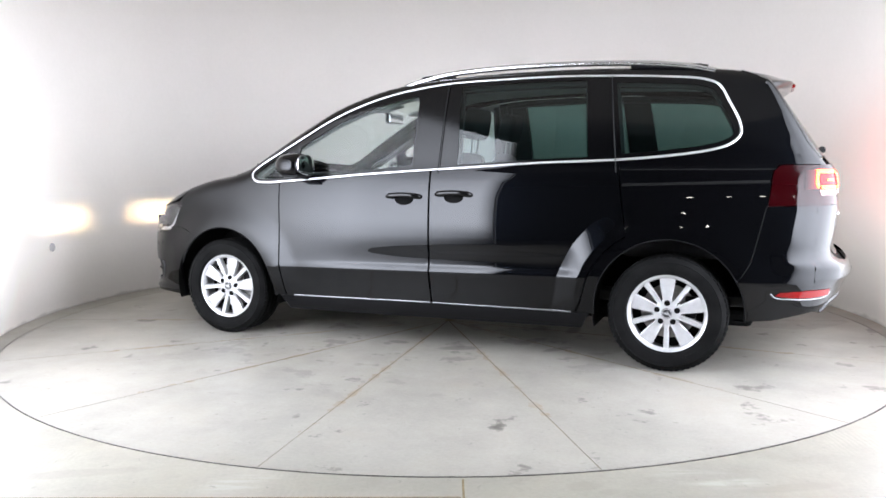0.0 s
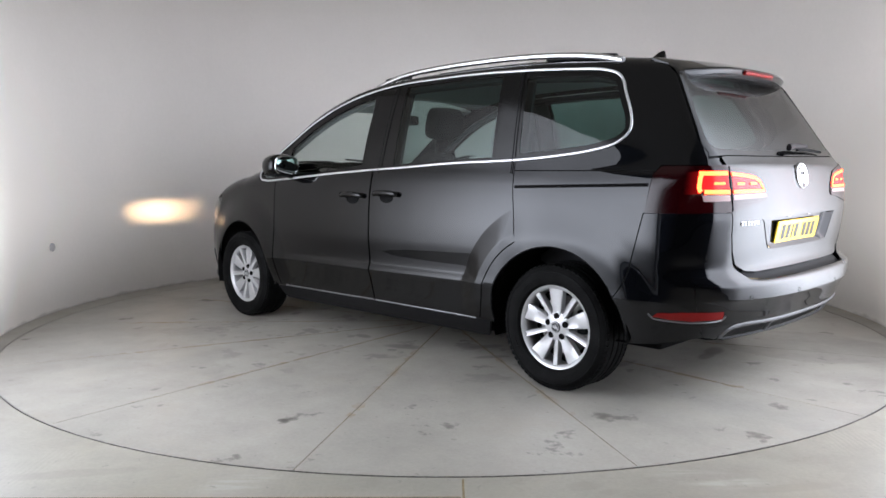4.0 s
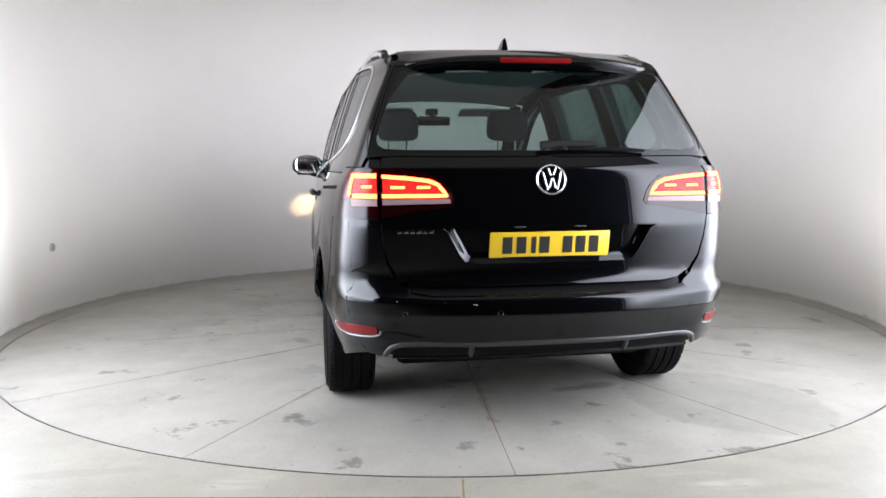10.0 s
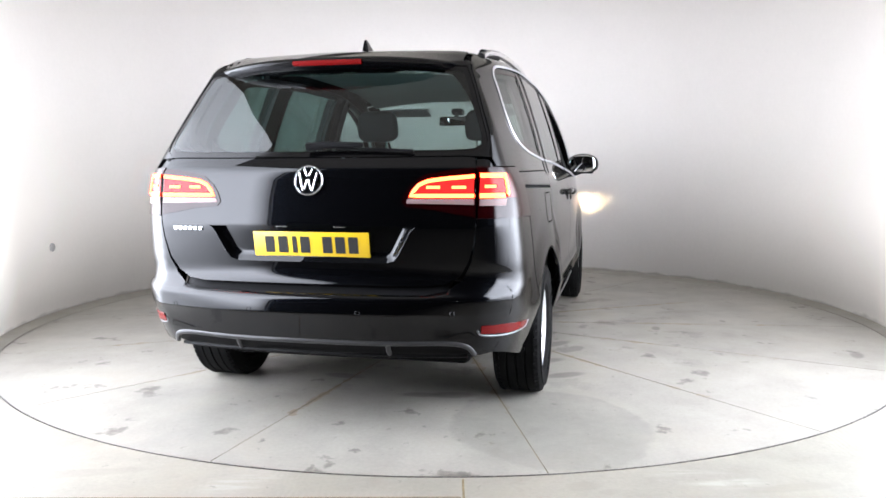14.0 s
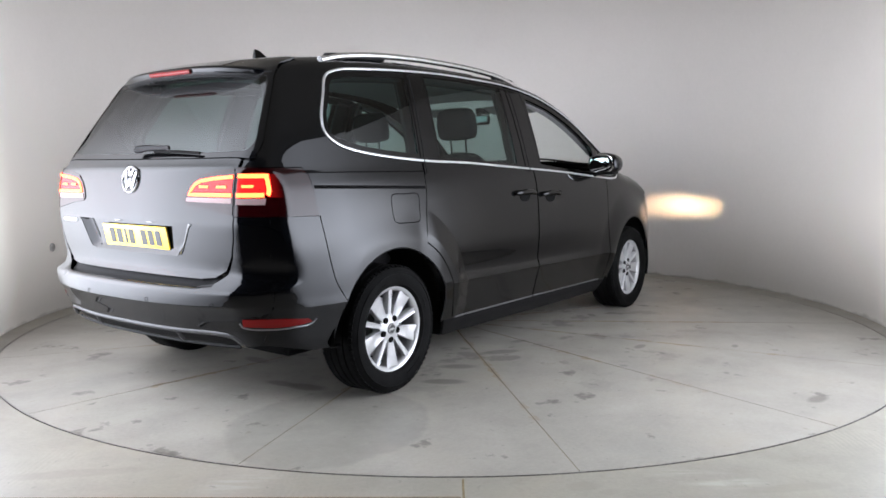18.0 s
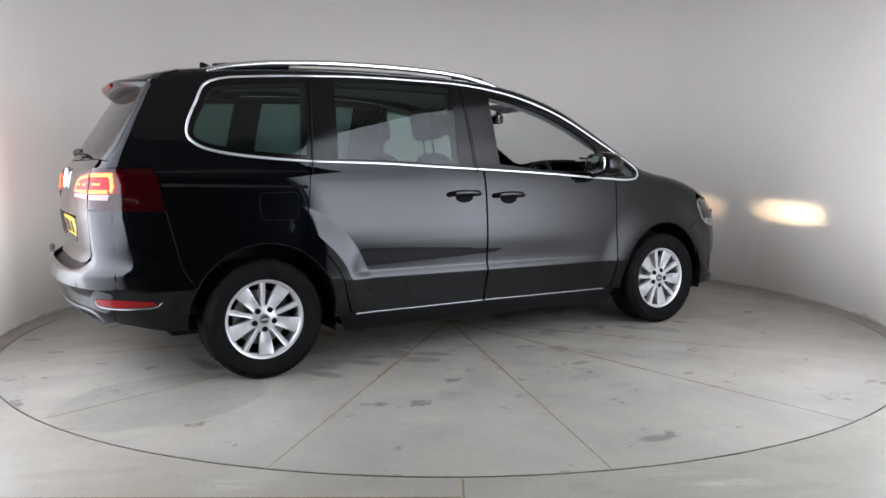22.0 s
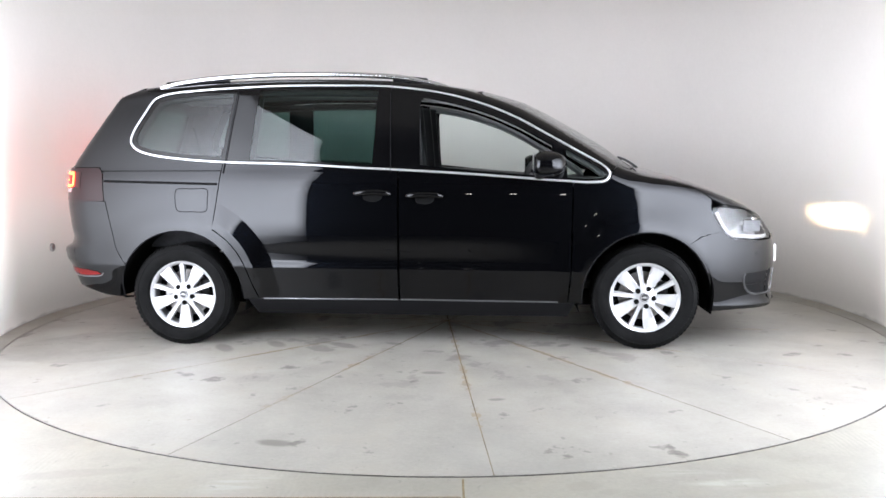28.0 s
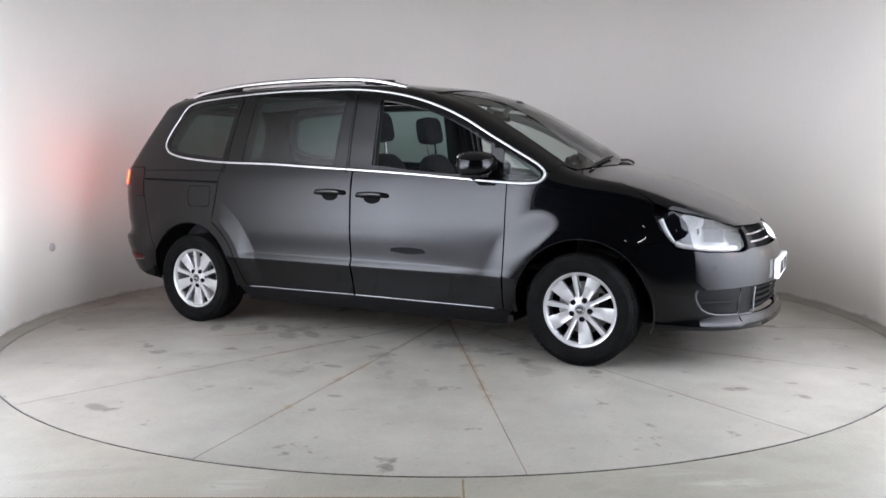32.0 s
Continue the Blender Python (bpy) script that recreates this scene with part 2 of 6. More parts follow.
        col = mix("MIX", math_node("MULTIPLY", specks, 0.45), col, (0.10, 0.085, 0.06))
        film = ramp(noise_node(0.75, 3, 0.5).outputs["Fac"], [(0.56, (0, 0, 0)), (0.585, (1, 1, 1))])
        col = mix("MIX", math_node("MULTIPLY", film, 0.16), col, (0.21, 0.208, 0.195))
    else:
        wave = nt.nodes.new("ShaderNodeTexWave")
        wave.inputs["Scale"].default_value, wave.inputs["Distortion"].default_value, wave.inputs["Detail"].default_value = 14, 3.0, 3
        nt.links.new(mp.outputs["Vector"], wave.inputs["Vector"])
        marks = ramp(noise_node(1.7, 4).outputs["Fac"], [(0.55, (0, 0, 0)), (0.66, (1, 1, 1))])
        col = mix("MIX", math_node("MULTIPLY", math_node("MULTIPLY", wave.outputs["Fac"], marks), 0.28), col, tuple(min(1, c * 1.3) for c in colour))
    if not table:
        # pale trowel strokes and dirty patches before the turntable
        for cx, cy, rx, ry, turn in ((-0.74, -2.99, 0.22, 0.10, 20), (0.95, -2.97, 0.26, 0.11, -15)):
            ms = nt.nodes.new("ShaderNodeMapping")
            ms.inputs["Rotation"].default_value = (0, 0, radians(-70))
            ms.inputs["Scale"].default_value = (2.5, 38, 1)
            nt.links.new(tc.outputs["Object"], ms.inputs["Vector"])
            stroke = nt.nodes.new("ShaderNodeTexNoise")
            stroke.inputs["Scale"].default_value, stroke.inputs["Detail"].default_value = 1.0, 3
            nt.links.new(ms.outputs["Vector"], stroke.inputs["Vector"])
            col = mix("MIX", math_node("MULTIPLY", math_node("MULTIPLY", blot(cx, cy, rx, ry, turn, 0.8, 0.5), ramp(stroke.outputs["Fac"], [(0.42, (0, 0, 0)), (0.62, (1, 1, 1))])), 0.6), col, (0.36, 0.35, 0.325))
        for cx, cy, rx, ry in ((0.48, -3.03, 0.08, 0.05), (-2.2, -2.3, 0.3, 0.08), (0.56, -3.08, 0.05, 0.03), (-1.4, -2.9, 0.35, 0.05), (1.2, -3.05, 0.25, 0.04)):
            col = mix("MIX", math_node("MULTIPLY", blot(cx, cy, rx, ry, 10, 1.1, 0.3), 0.4), col, (0.19, 0.175, 0.145))
    spots = ramp(noise_node(19, 5, 0.6).outputs["Fac"], [(0.665, (0, 0, 0)), (0.69, (1, 1, 1))])
    sm = nt.nodes.new("ShaderNodeMath")
    sm.operation = "MULTIPLY"
    sm.inputs[1].default_value = 0.55
    nt.links.new(spots, sm.inputs[0])
    col = mix("MIX", sm.outputs[0], col, tuple(c * 0.45 for c in colour))
    nt.links.new(col, b.inputs["Base Color"])
    rr = nt.nodes.new("ShaderNodeMapRange")
    rr.inputs["To Min"].default_value, rr.inputs["To Max"].default_value = 0.24, 0.56
    nt.links.new(noise_node(3.1, 5).outputs["Fac"], rr.inputs["Value"])
    nt.links.new(rr.outputs["Result"], b.inputs["Roughness"])
    bp = nt.nodes.new("ShaderNodeBump")
    bp.inputs["Strength"].default_value, bp.inputs["Distance"].default_value = 0.15, 0.002
    nt.links.new(noise_node(90, 4).outputs["Fac"], bp.inputs["Height"])
    nt.links.new(bp.outputs["Normal"], b.inputs["Normal"])
    return m


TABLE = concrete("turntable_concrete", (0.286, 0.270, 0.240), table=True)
FLOOR = concrete("floor_concrete", (0.262, 0.246, 0.210), 7.3)
JOINT = material("joint_filler", (0.175, 0.138, 0.080), 0.85, noise_scale=3.2, noise_amount=0.75)

# ---------------------------------------------------------------- building helpers


def obj(name, verts, faces, mat, parent=None, label="", smooth=False, normals=None):
    me = bpy.data.meshes.new(name)
    me.from_pydata([tuple(v) for v in verts], [], faces)
    me.materials.append(mat)
    if smooth or normals is not None:
        me.polygons.foreach_set("use_smooth", [True] * len(me.polygons))
    if normals is not None:
        me.normals_split_custom_set_from_vertices([tuple(n) for n in normals])
    me.update()
    ob = new(name, me)
    if parent is not None:
        ob.parent = parent
    if label:
        tagged(ob, label)
    return ob


def part(name, bm, mat, parent, label="", smooth=True, angle=40):
    me = bpy.data.meshes.new(name)
    bmesh.ops.recalc_face_normals(bm, faces=bm.faces)
    if smooth:
        for f in bm.faces:
            f.smooth = True
        lim = radians(angle)
        for e in bm.edges:
            if len(e.link_faces) == 2 and e.calc_face_angle(0) > lim:
                e.smooth = False
    bm.to_mesh(me)
    bm.free()
    me.materials.append(mat)
    ob = new(name, me)
    if parent is not None:
        ob.parent = parent
    if label:
        tagged(ob, label)
    return ob


def box(bm, cx, cy, cz, sx, sy, sz, bevel=0.0, m=None, seg=2):
    r = bmesh.ops.create_cube(bm, size=1)
    vs = r["verts"]
    for v in vs:
        v.co = Vector((v.co.x * sx, v.co.y * sy, v.co.z * sz))
    if bevel:
        es = list({e for v in vs for e in v.link_edges})
        g = bmesh.ops.bevel(bm, geom=es, offset=bevel, segments=seg, affect="EDGES", profile=0.5)
        vs = list({v for f in g["faces"] for v in f.verts} | {v for v in vs if v.is_valid})
    t = Matrix.Translation((cx, cy, cz)) @ (m or Matrix())
    for v in vs:
        v.co = t @ v.co
    return vs


def lathe(bm, profile, n=48, axis="y", centre=(0, 0, 0), closed=False):
    """Turns a profile of (radius, height along the axis) about the axis."""
    rings = []
    for k in range(n):
        a = 2 * math.pi * k / n
        ca, sa = math.cos(a), math.sin(a)
        ring = []
        for r, h in profile:
            p = {"y": (r * ca, h, r * sa), "z": (r * ca, r * sa, h), "x": (h, r * ca, r * sa)}[axis]
            ring.append(bm.verts.new(Vector(centre) + Vector(p)))
        rings.append(ring)
    m = len(profile)
    for k in range(n):
        a, b = rings[k], rings[(k + 1) % n]
        for i in range(m if closed else m - 1):
            j = (i + 1) % m
            if profile[i][0] < 1e-6 and profile[j][0] < 1e-6:
                continue
            bm.faces.new((a[i], a[j], b[j], b[i]))
    bmesh.ops.remove_doubles(bm, verts=bm.verts, dist=1e-6)


def tube(bm, pts, r, n=8, flat=1.0, up=Vector((0, 0, 1)), closed=False, taper=None):
    """A rounded bar along a line of points; flat squeezes it along `up`."""
    pts = [Vector(p) for p in pts]
    rings = []
    m = len(pts)
    for i, p in enumerate(pts):
        a = pts[(i - 1) % m] if (i > 0 or closed) else p
        b = pts[(i + 1) % m] if (i < m - 1 or closed) else p
        t = (b - a).normalized()
        s = t.cross(up).normalized()
        u = s.cross(t).normalized()
        rr = r * (taper[i] if taper else 1)
        rings.append([bm.verts.new(p + s * (rr * math.cos(2 * math.pi * k / n)) + u * (rr * flat * math.sin(2 * math.pi * k / n))) for k in range(n)])
    for i in range(m if closed else m - 1):
        a, b = rings[i], rings[(i + 1) % m]
        for k in range(n):
            bm.faces.new((a[k], a[(k + 1) % n], b[(k + 1) % n], b[k]))
    if not closed:
        bm.faces.new(rings[0])
        bm.faces.new(rings[-1])


def spline(pts, n, closed=False):
    """Points along a smooth curve through the control points."""
    p = [np.array(q, float) for q in pts]
    m = len(p)
    out = []
    for i in range(m if closed else m - 1):
        p1, p2 = p[i], p[(i + 1) % m]
        p0 = p[i - 1] if (i or closed) else 2 * p1 - p2
        p3 = p[(i + 2) % m] if (i + 2 < m or closed) else 2 * p2 - p1
        t0, t1 = 0.0, max(np.linalg.norm(p1 - p0), 1e-6) ** 0.5
        t2 = t1 + max(np.linalg.norm(p2 - p1), 1e-6) ** 0.5
        t3 = t2 + max(np.linalg.norm(p3 - p2), 1e-6) ** 0.5
        for k in range(n):
            t = t1 + (t2 - t1) * k / n
            a1 = (t1 - t) / (t1 - t0) * p0 + (t - t0) / (t1 - t0) * p1
            a2 = (t2 - t) / (t2 - t1) * p1 + (t - t1) / (t2 - t1) * p2
            a3 = (t3 - t) / (t3 - t2) * p2 + (t - t2) / (t3 - t2) * p3
            b1 = (t2 - t) / (t2 - t0) * a1 + (t - t0) / (t2 - t0) * a2
            b2 = (t3 - t) / (t3 - t1) * a2 + (t - t1) / (t3 - t1) * a3
            out.append((t2 - t) / (t2 - t1) * b1 + (t - t1) / (t2 - t1) * b2)
    if not closed:
        out.append(p[-1])
    return [tuple(q) for q in out]


def curve1(pairs):
    """A smooth function of one variable through (x, y) pairs, with no overshoot."""
    xs = np.array([p[0] for p in pairs], float)
    ys = np.array([p[1] for p in pairs], float)
    d = np.diff(ys) / np.diff(xs)
    m = np.zeros(len(xs))
    m[0], m[-1] = d[0], d[-1]
    for i in range(1, len(xs) - 1):
        h0, h1 = xs[i] - xs[i - 1], xs[i + 1] - xs[i]
        m[i] = 0 if d[i - 1] * d[i] <= 0 else (2 * h1 + h0 + h1 + 2 * h0) / ((2 * h1 + h0) / d[i - 1] + (h1 + 2 * h0) / d[i])

    def f(x):
        x = np.asarray(x, float)
        i = np.clip(np.searchsorted(xs, x) - 1, 0, len(xs) - 2)
        h = xs[i + 1] - xs[i]
        t = (x - xs[i]) / h
        tc = np.clip(t, 0, 1)
        y = ((2 * tc ** 3 - 3 * tc ** 2 + 1) * ys[i] + (tc ** 3 - 2 * tc ** 2 + tc) * h * m[i] + (-2 * tc ** 3 + 3 * tc ** 2) * ys[i + 1] + (tc ** 3 - tc ** 2) * h * m[i + 1])
        return y + np.where(t < 0, t * h * m[0], 0) + np.where(t > 1, (t - 1) * h * m[-1], 0)

    return f


# ---------------------------------------------------------------- the booth
OPEN_X, OPEN_Y = 1.80, -3.63


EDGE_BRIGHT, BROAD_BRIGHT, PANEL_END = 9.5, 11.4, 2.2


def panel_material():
    """White wall whose unseen flanks are tall light sheets, brightest beside the opening; a weaker glow is added on
    round the curve.
    """
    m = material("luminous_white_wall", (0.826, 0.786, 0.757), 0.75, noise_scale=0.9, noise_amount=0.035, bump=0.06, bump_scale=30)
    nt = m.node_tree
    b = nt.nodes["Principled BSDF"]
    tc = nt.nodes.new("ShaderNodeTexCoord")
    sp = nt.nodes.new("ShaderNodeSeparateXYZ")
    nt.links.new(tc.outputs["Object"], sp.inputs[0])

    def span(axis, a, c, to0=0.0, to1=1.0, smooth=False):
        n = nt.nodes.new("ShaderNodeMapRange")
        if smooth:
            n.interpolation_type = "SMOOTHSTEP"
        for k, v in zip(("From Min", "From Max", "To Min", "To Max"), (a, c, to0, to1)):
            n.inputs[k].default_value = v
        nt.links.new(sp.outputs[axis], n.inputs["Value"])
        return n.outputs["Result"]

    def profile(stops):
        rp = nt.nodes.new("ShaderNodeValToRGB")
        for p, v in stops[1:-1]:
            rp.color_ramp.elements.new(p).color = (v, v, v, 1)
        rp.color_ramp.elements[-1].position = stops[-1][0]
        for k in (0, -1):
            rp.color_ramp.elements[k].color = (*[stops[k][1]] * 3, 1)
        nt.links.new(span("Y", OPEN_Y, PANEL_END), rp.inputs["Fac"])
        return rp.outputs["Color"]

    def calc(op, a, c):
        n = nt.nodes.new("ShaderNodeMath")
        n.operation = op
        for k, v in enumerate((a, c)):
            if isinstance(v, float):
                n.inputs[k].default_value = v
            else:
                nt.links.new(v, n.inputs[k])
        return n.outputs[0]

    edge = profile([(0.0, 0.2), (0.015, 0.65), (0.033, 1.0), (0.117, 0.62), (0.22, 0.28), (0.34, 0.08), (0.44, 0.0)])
    # broad runs past the flanks: glow added to the wall paint to lighten it
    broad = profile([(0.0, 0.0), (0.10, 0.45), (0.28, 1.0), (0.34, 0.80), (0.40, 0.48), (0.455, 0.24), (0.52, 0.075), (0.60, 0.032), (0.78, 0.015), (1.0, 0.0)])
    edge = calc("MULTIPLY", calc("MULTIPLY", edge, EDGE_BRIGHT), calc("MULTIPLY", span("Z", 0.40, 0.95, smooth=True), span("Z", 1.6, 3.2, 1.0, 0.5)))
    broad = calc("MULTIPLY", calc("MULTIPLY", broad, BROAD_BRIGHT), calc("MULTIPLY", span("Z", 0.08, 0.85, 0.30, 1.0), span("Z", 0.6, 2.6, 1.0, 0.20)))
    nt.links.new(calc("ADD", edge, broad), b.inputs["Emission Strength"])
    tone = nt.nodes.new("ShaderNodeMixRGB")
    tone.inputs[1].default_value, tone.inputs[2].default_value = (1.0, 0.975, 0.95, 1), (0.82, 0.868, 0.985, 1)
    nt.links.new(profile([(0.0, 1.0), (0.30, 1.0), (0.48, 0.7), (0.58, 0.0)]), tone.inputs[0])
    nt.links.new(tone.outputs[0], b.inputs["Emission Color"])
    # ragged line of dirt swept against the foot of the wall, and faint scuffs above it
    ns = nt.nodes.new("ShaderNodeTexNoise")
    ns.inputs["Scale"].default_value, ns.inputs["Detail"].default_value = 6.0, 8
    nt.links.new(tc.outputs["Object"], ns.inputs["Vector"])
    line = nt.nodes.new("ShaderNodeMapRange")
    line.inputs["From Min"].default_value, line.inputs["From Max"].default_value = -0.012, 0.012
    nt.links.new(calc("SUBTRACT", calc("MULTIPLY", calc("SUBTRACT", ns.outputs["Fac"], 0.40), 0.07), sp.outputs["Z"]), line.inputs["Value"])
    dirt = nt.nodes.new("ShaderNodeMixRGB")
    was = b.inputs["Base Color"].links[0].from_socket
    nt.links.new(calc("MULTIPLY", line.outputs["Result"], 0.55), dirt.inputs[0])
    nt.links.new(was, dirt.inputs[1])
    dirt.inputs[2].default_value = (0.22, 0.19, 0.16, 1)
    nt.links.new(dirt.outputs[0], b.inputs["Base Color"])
    return m


def booth():
    # round wall, open towards the camera, with two flat flanks beside the opening
    a0 = math.atan2(-2.116, 2.266)
    inner = []
    n = 96
    for k in range(n + 1):
        a = a0 + (math.pi - 2 * a0) * k / n
        inner.append((WALL_C[0] + WALL_R * math.cos(a), WALL_C[1] + WALL_R * math.sin(a)))
    inner = [(OPEN_X, OPEN_Y)] + inner + [(-OPEN_X, OPEN_Y)]
    verts, faces = [], []
    for i, (x, y) in enumerate(inner):
        d = Vector((x - WALL_C[0], y - WALL_C[1], 0)).normalized() * 0.12
        verts += [(x, y, 0), (x, y, WALL_H), (x + d.x, y + d.y, WALL_H), (x + d.x, y + d.y, 0)]
    for i in range(len(inner) - 1):
        a, b = 4 * i, 4 * i + 4
        for k in range(4):
            faces.append((a + k, a + (k + 1) % 4, b + (k + 1) % 4, b + k))
    faces += [(0, 1, 2, 3), tuple(4 * (len(inner) - 1) + k for k in (3, 2, 1, 0))]
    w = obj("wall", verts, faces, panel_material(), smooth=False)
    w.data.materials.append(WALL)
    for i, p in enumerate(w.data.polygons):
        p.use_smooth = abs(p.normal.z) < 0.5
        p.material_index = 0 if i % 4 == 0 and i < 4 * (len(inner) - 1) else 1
    tagged(w, "smooth white round booth wall with glowing flanks", "wall", kind="structure")
    # ceiling with its light
    bm = bmesh.new()
    box(bm, 0, -0.2, 3.60, 7.6, 7.6, 0.08)
    tagged(part("ceiling", bm, CEIL, None, smooth=False), "dark ceiling above the booth", "ceiling", kind="structure")
    # ground with a round hole for the table
    R1 = 2.949
    verts, faces = [], []
    n = 128
    for k in range(n):
        a = 2 * math.pi * k / n
        c, s = math.cos(a), math.sin(a)
        q = 9.0 / max(abs(c), abs(s))
        verts += [(R1 * c, R1 * s, 0), (q * c, q * s, 0), (R1 * c, R1 * s, -0.06)]
    for k in range(n):
        a, b = 3 * k, 3 * ((k + 1) % n)
        faces += [(a, a + 1, b + 1, b), (a + 2, a, b, b + 2)]
    tagged(obj("floor", verts, faces, FLOOR), "worn light grey concrete floor round the turntable", "floor", kind="structure")
    bm = bmesh.new()
    lathe(bm, [(0.0, -0.055), (3.2, -0.055), (3.2, -0.08), (0, -0.08)], 64, "z")
    tagged(part("floor_gap", bm, GAP, None), "dark gap beneath the turntable edge", "gap", kind="structure")
    # shallow joints in the ground before the table
    for x0, x1, y0, y1 in ((0.046, 0.054, -4.6, -2.965), (-1.9, 0.04, -3.124, -3.119)):
        bm = bmesh.new()
        box(bm, (x0 + x1) / 2, (y0 + y1) / 2, 0.0, x1 - x0, y1 - y0, 0.003)
        tagged(part("floor_joint", bm, JOINT, None, smooth=False), "thin dark joint in the concrete floor", "joint", kind="structure")
    # small round fitting on the wall
    bm = bmesh.new()
    lathe(bm, [(0.0, 0.012), (0.018, 0.012), (0.030, 0.006), (0.033, 0.0), (0.033, -0.01)], 24, "x")
    bm.transform(Matrix.Translation((-3.098, 0.39, 0.513)))
    tagged(part("wall_fitting", bm, FITTING, None), "small round grey fitting on the white wall", "wall fitting")
    # small lamps in the hall
    lamp = None
    for x, y, z in ((-1.3, -8.0, 2.3), (-0.5, -8.2, 2.4), (0.35, -8.0, 2.35), (1.3, -8.1, 2.3)):
        bm = bmesh.new()
        box(bm, x, y, z, 0.16, 0.06, 0.05, 0.01)
        ob = part("hall_lamp", bm, ROOM, None, smooth=False)
        tagged(ob, "small bright lamp fitting in the dark hall", "lamp", "hall lamps")
        bm = bmesh.new()
        box(bm, x, y + 0.034, z, 0.12, 0.008, 0.035)
        part("tube", bm, HALL_GLOW, ob, smooth=False)
        bm = bmesh.new()
        box(bm, x, y, (z + 5.36) / 2, 0.012, 0.012, 5.36 - z - 0.05)
        part("rod", bm, ROOM, ob, smooth=False)
    # dark hall behind the camera
    bm = bmesh.new()
    box(bm, 0, -3.0, 2.6, 18, 18, 5.6)
    bmesh.ops.reverse_faces(bm, faces=bm.faces)
    tagged(part("wall_hall", bm, ROOM, None, smooth=False), "dark walls of the hall round the booth", "wall", kind="structure")


def turntable():
    e = new("turntable")
    tagged(e, "round light grey concrete turntable with radial joints", "turntable")
    R0 = 2.935
    n_seg, first = 14, 97.1
    for k in range(n_seg):
        a0 = radians(first + k * 360 / n_seg)
        a1 = radians(first + (k + 1) * 360 / n_seg)
        g = 0.002
        verts, faces = [], []
        m = 10
        top = [(0.0 + 0.02 * math.cos((a0 + a1) / 2), 0.02 * math.sin((a0 + a1) / 2))]
        for i in range(m + 1):
            a = a0 + (a1 - a0) * i / m
            off = g if i == 0 else (-g if i == m else 0)
            top.append((R0 * math.cos(a) - off * math.sin(a), R0 * math.sin(a) + off * math.cos(a)))
        for x, y in top:
            verts += [(x, y, 0.0), (x, y, -0.05)]
        c = len(top)
        faces.append(tuple(2 * i for i in range(c)))
        for i in range(c):
            j = (i + 1) % c
            faces.append((2 * i + 1, 2 * j + 1, 2 * j, 2 * i))
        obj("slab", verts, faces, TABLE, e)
    for k in range(n_seg):
        a = radians(first + k * 360 / n_seg)
        bm = bmesh.new()
        box(bm, 1.47, 0, -0.0083, 2.9, 0.010, 0.014)
        bm.transform(Matrix.Rotation(a, 4, "Z"))
        part("joint", bm, JOINT, e, smooth=False)
    bm = bmesh.new()
    lathe(bm, [(2.936, -0.04), (2.936, 0.0005), (2.942, 0.0005), (2.942, -0.04)], 160, "z")
    part("steel_rim", bm, STEEL, e, "dark worn steel rim", angle=30)
    return e

# ---------------------------------------------------------------- the body's form
# x forward from the middle of the wheelbase, y to the car's left, z up from the ground
HUB_X, HUB_Z, TYRE_R = 1.46, 0.323, 0.323
CREASE = 0.496
SECTION = curve1([(0.15, 0.80), (0.20, 0.842), (0.27, 0.876), (0.33, 0.892), (0.42, 0.914), (0.46, 0.9255), (0.4945, 0.9362), (0.4965, 0.9365), (0.52, 0.9352), (0.545, 0.9340), (0.60, 0.9334), (0.66, 0.9328), (0.74, 0.9315), (0.86, 0.9255),
                  (0.96, 0.917), (1.04, 0.904), (1.09, 0.890), (1.13, 0.876), (1.30, 0.829), (1.45, 0.782), (1.58, 0.735), (1.66, 0.700), (1.75, 0.65)])
SECTION_FRONT = curve1([(0.15, 0.80), (0.20, 0.852), (0.236, 0.893), (0.25, 0.903), (0.264, 0.902), (0.300, 0.892), (0.34, 0.900), (0.42, 0.919), (0.50, 0.930), (0.58, 0.9335), (0.66, 0.9328), (0.74, 0.9315), (0.86, 0.9255),
                        (0.96, 0.917), (1.04, 0.904), (1.09, 0.890), (1.13, 0.876), (1.30, 0.829), (1.45, 0.782), (1.58, 0.735), (1.66, 0.700), (1.75, 0.65)])
PLAN = curve1([(-2.45, -0.105), (-2.25, -0.074), (-2.0, -0.042), (-1.7, -0.020), (-1.3, -0.007), (-0.8, -0.001), (-0.2, 0.0), (0.3, -0.002), (0.8, -0.011), (1.0, -0.0175), (1.3, -0.031),
               (1.6, -0.054), (1.9, -0.087), (2.2, -0.13), (2.5, -0.20)])
TOP = curve1([(-2.2, 1.575), (-2.0, 1.620), (-1.6, 1.672), (-1.2, 1.692), (-0.8, 1.699), (-0.4, 1.694), (0.0, 1.674), (0.3, 1.632), (0.5, 1.580), (0.68, 1.517), (0.86, 1.428),
              (1.04, 1.328), (1.22, 1.222), (1.36, 1.140), (1.46, 1.098), (1.60, 1.068), (1.75, 1.028), (1.92, 0.966), (2.09, 0.890), (2.23, 0.808), (2.32, 0.735), (2.45, 0.60)])
CROWN = curve1([(-2.2, 0.02), (-1.6, 0.022), (-0.5, 0.026), (0.2, 0.035), (0.5, 0.06), (0.9, 0.085), (1.25, 0.085), (1.45, 0.045), (1.7, 0.032), (2.1, 0.03), (2.45, 0.03)])
FRONT = curve1([(0.12, 2.20), (0.20, 2.36), (0.238, 2.430), (0.252, 2.440), (0.266, 2.437), (0.300, 2.412), (0.34, 2.411), (0.45, 2.425), (0.55, 2.430), (0.66, 2.42), (0.74, 2.40), (0.85, 2.36), (1.2, 2.2)])
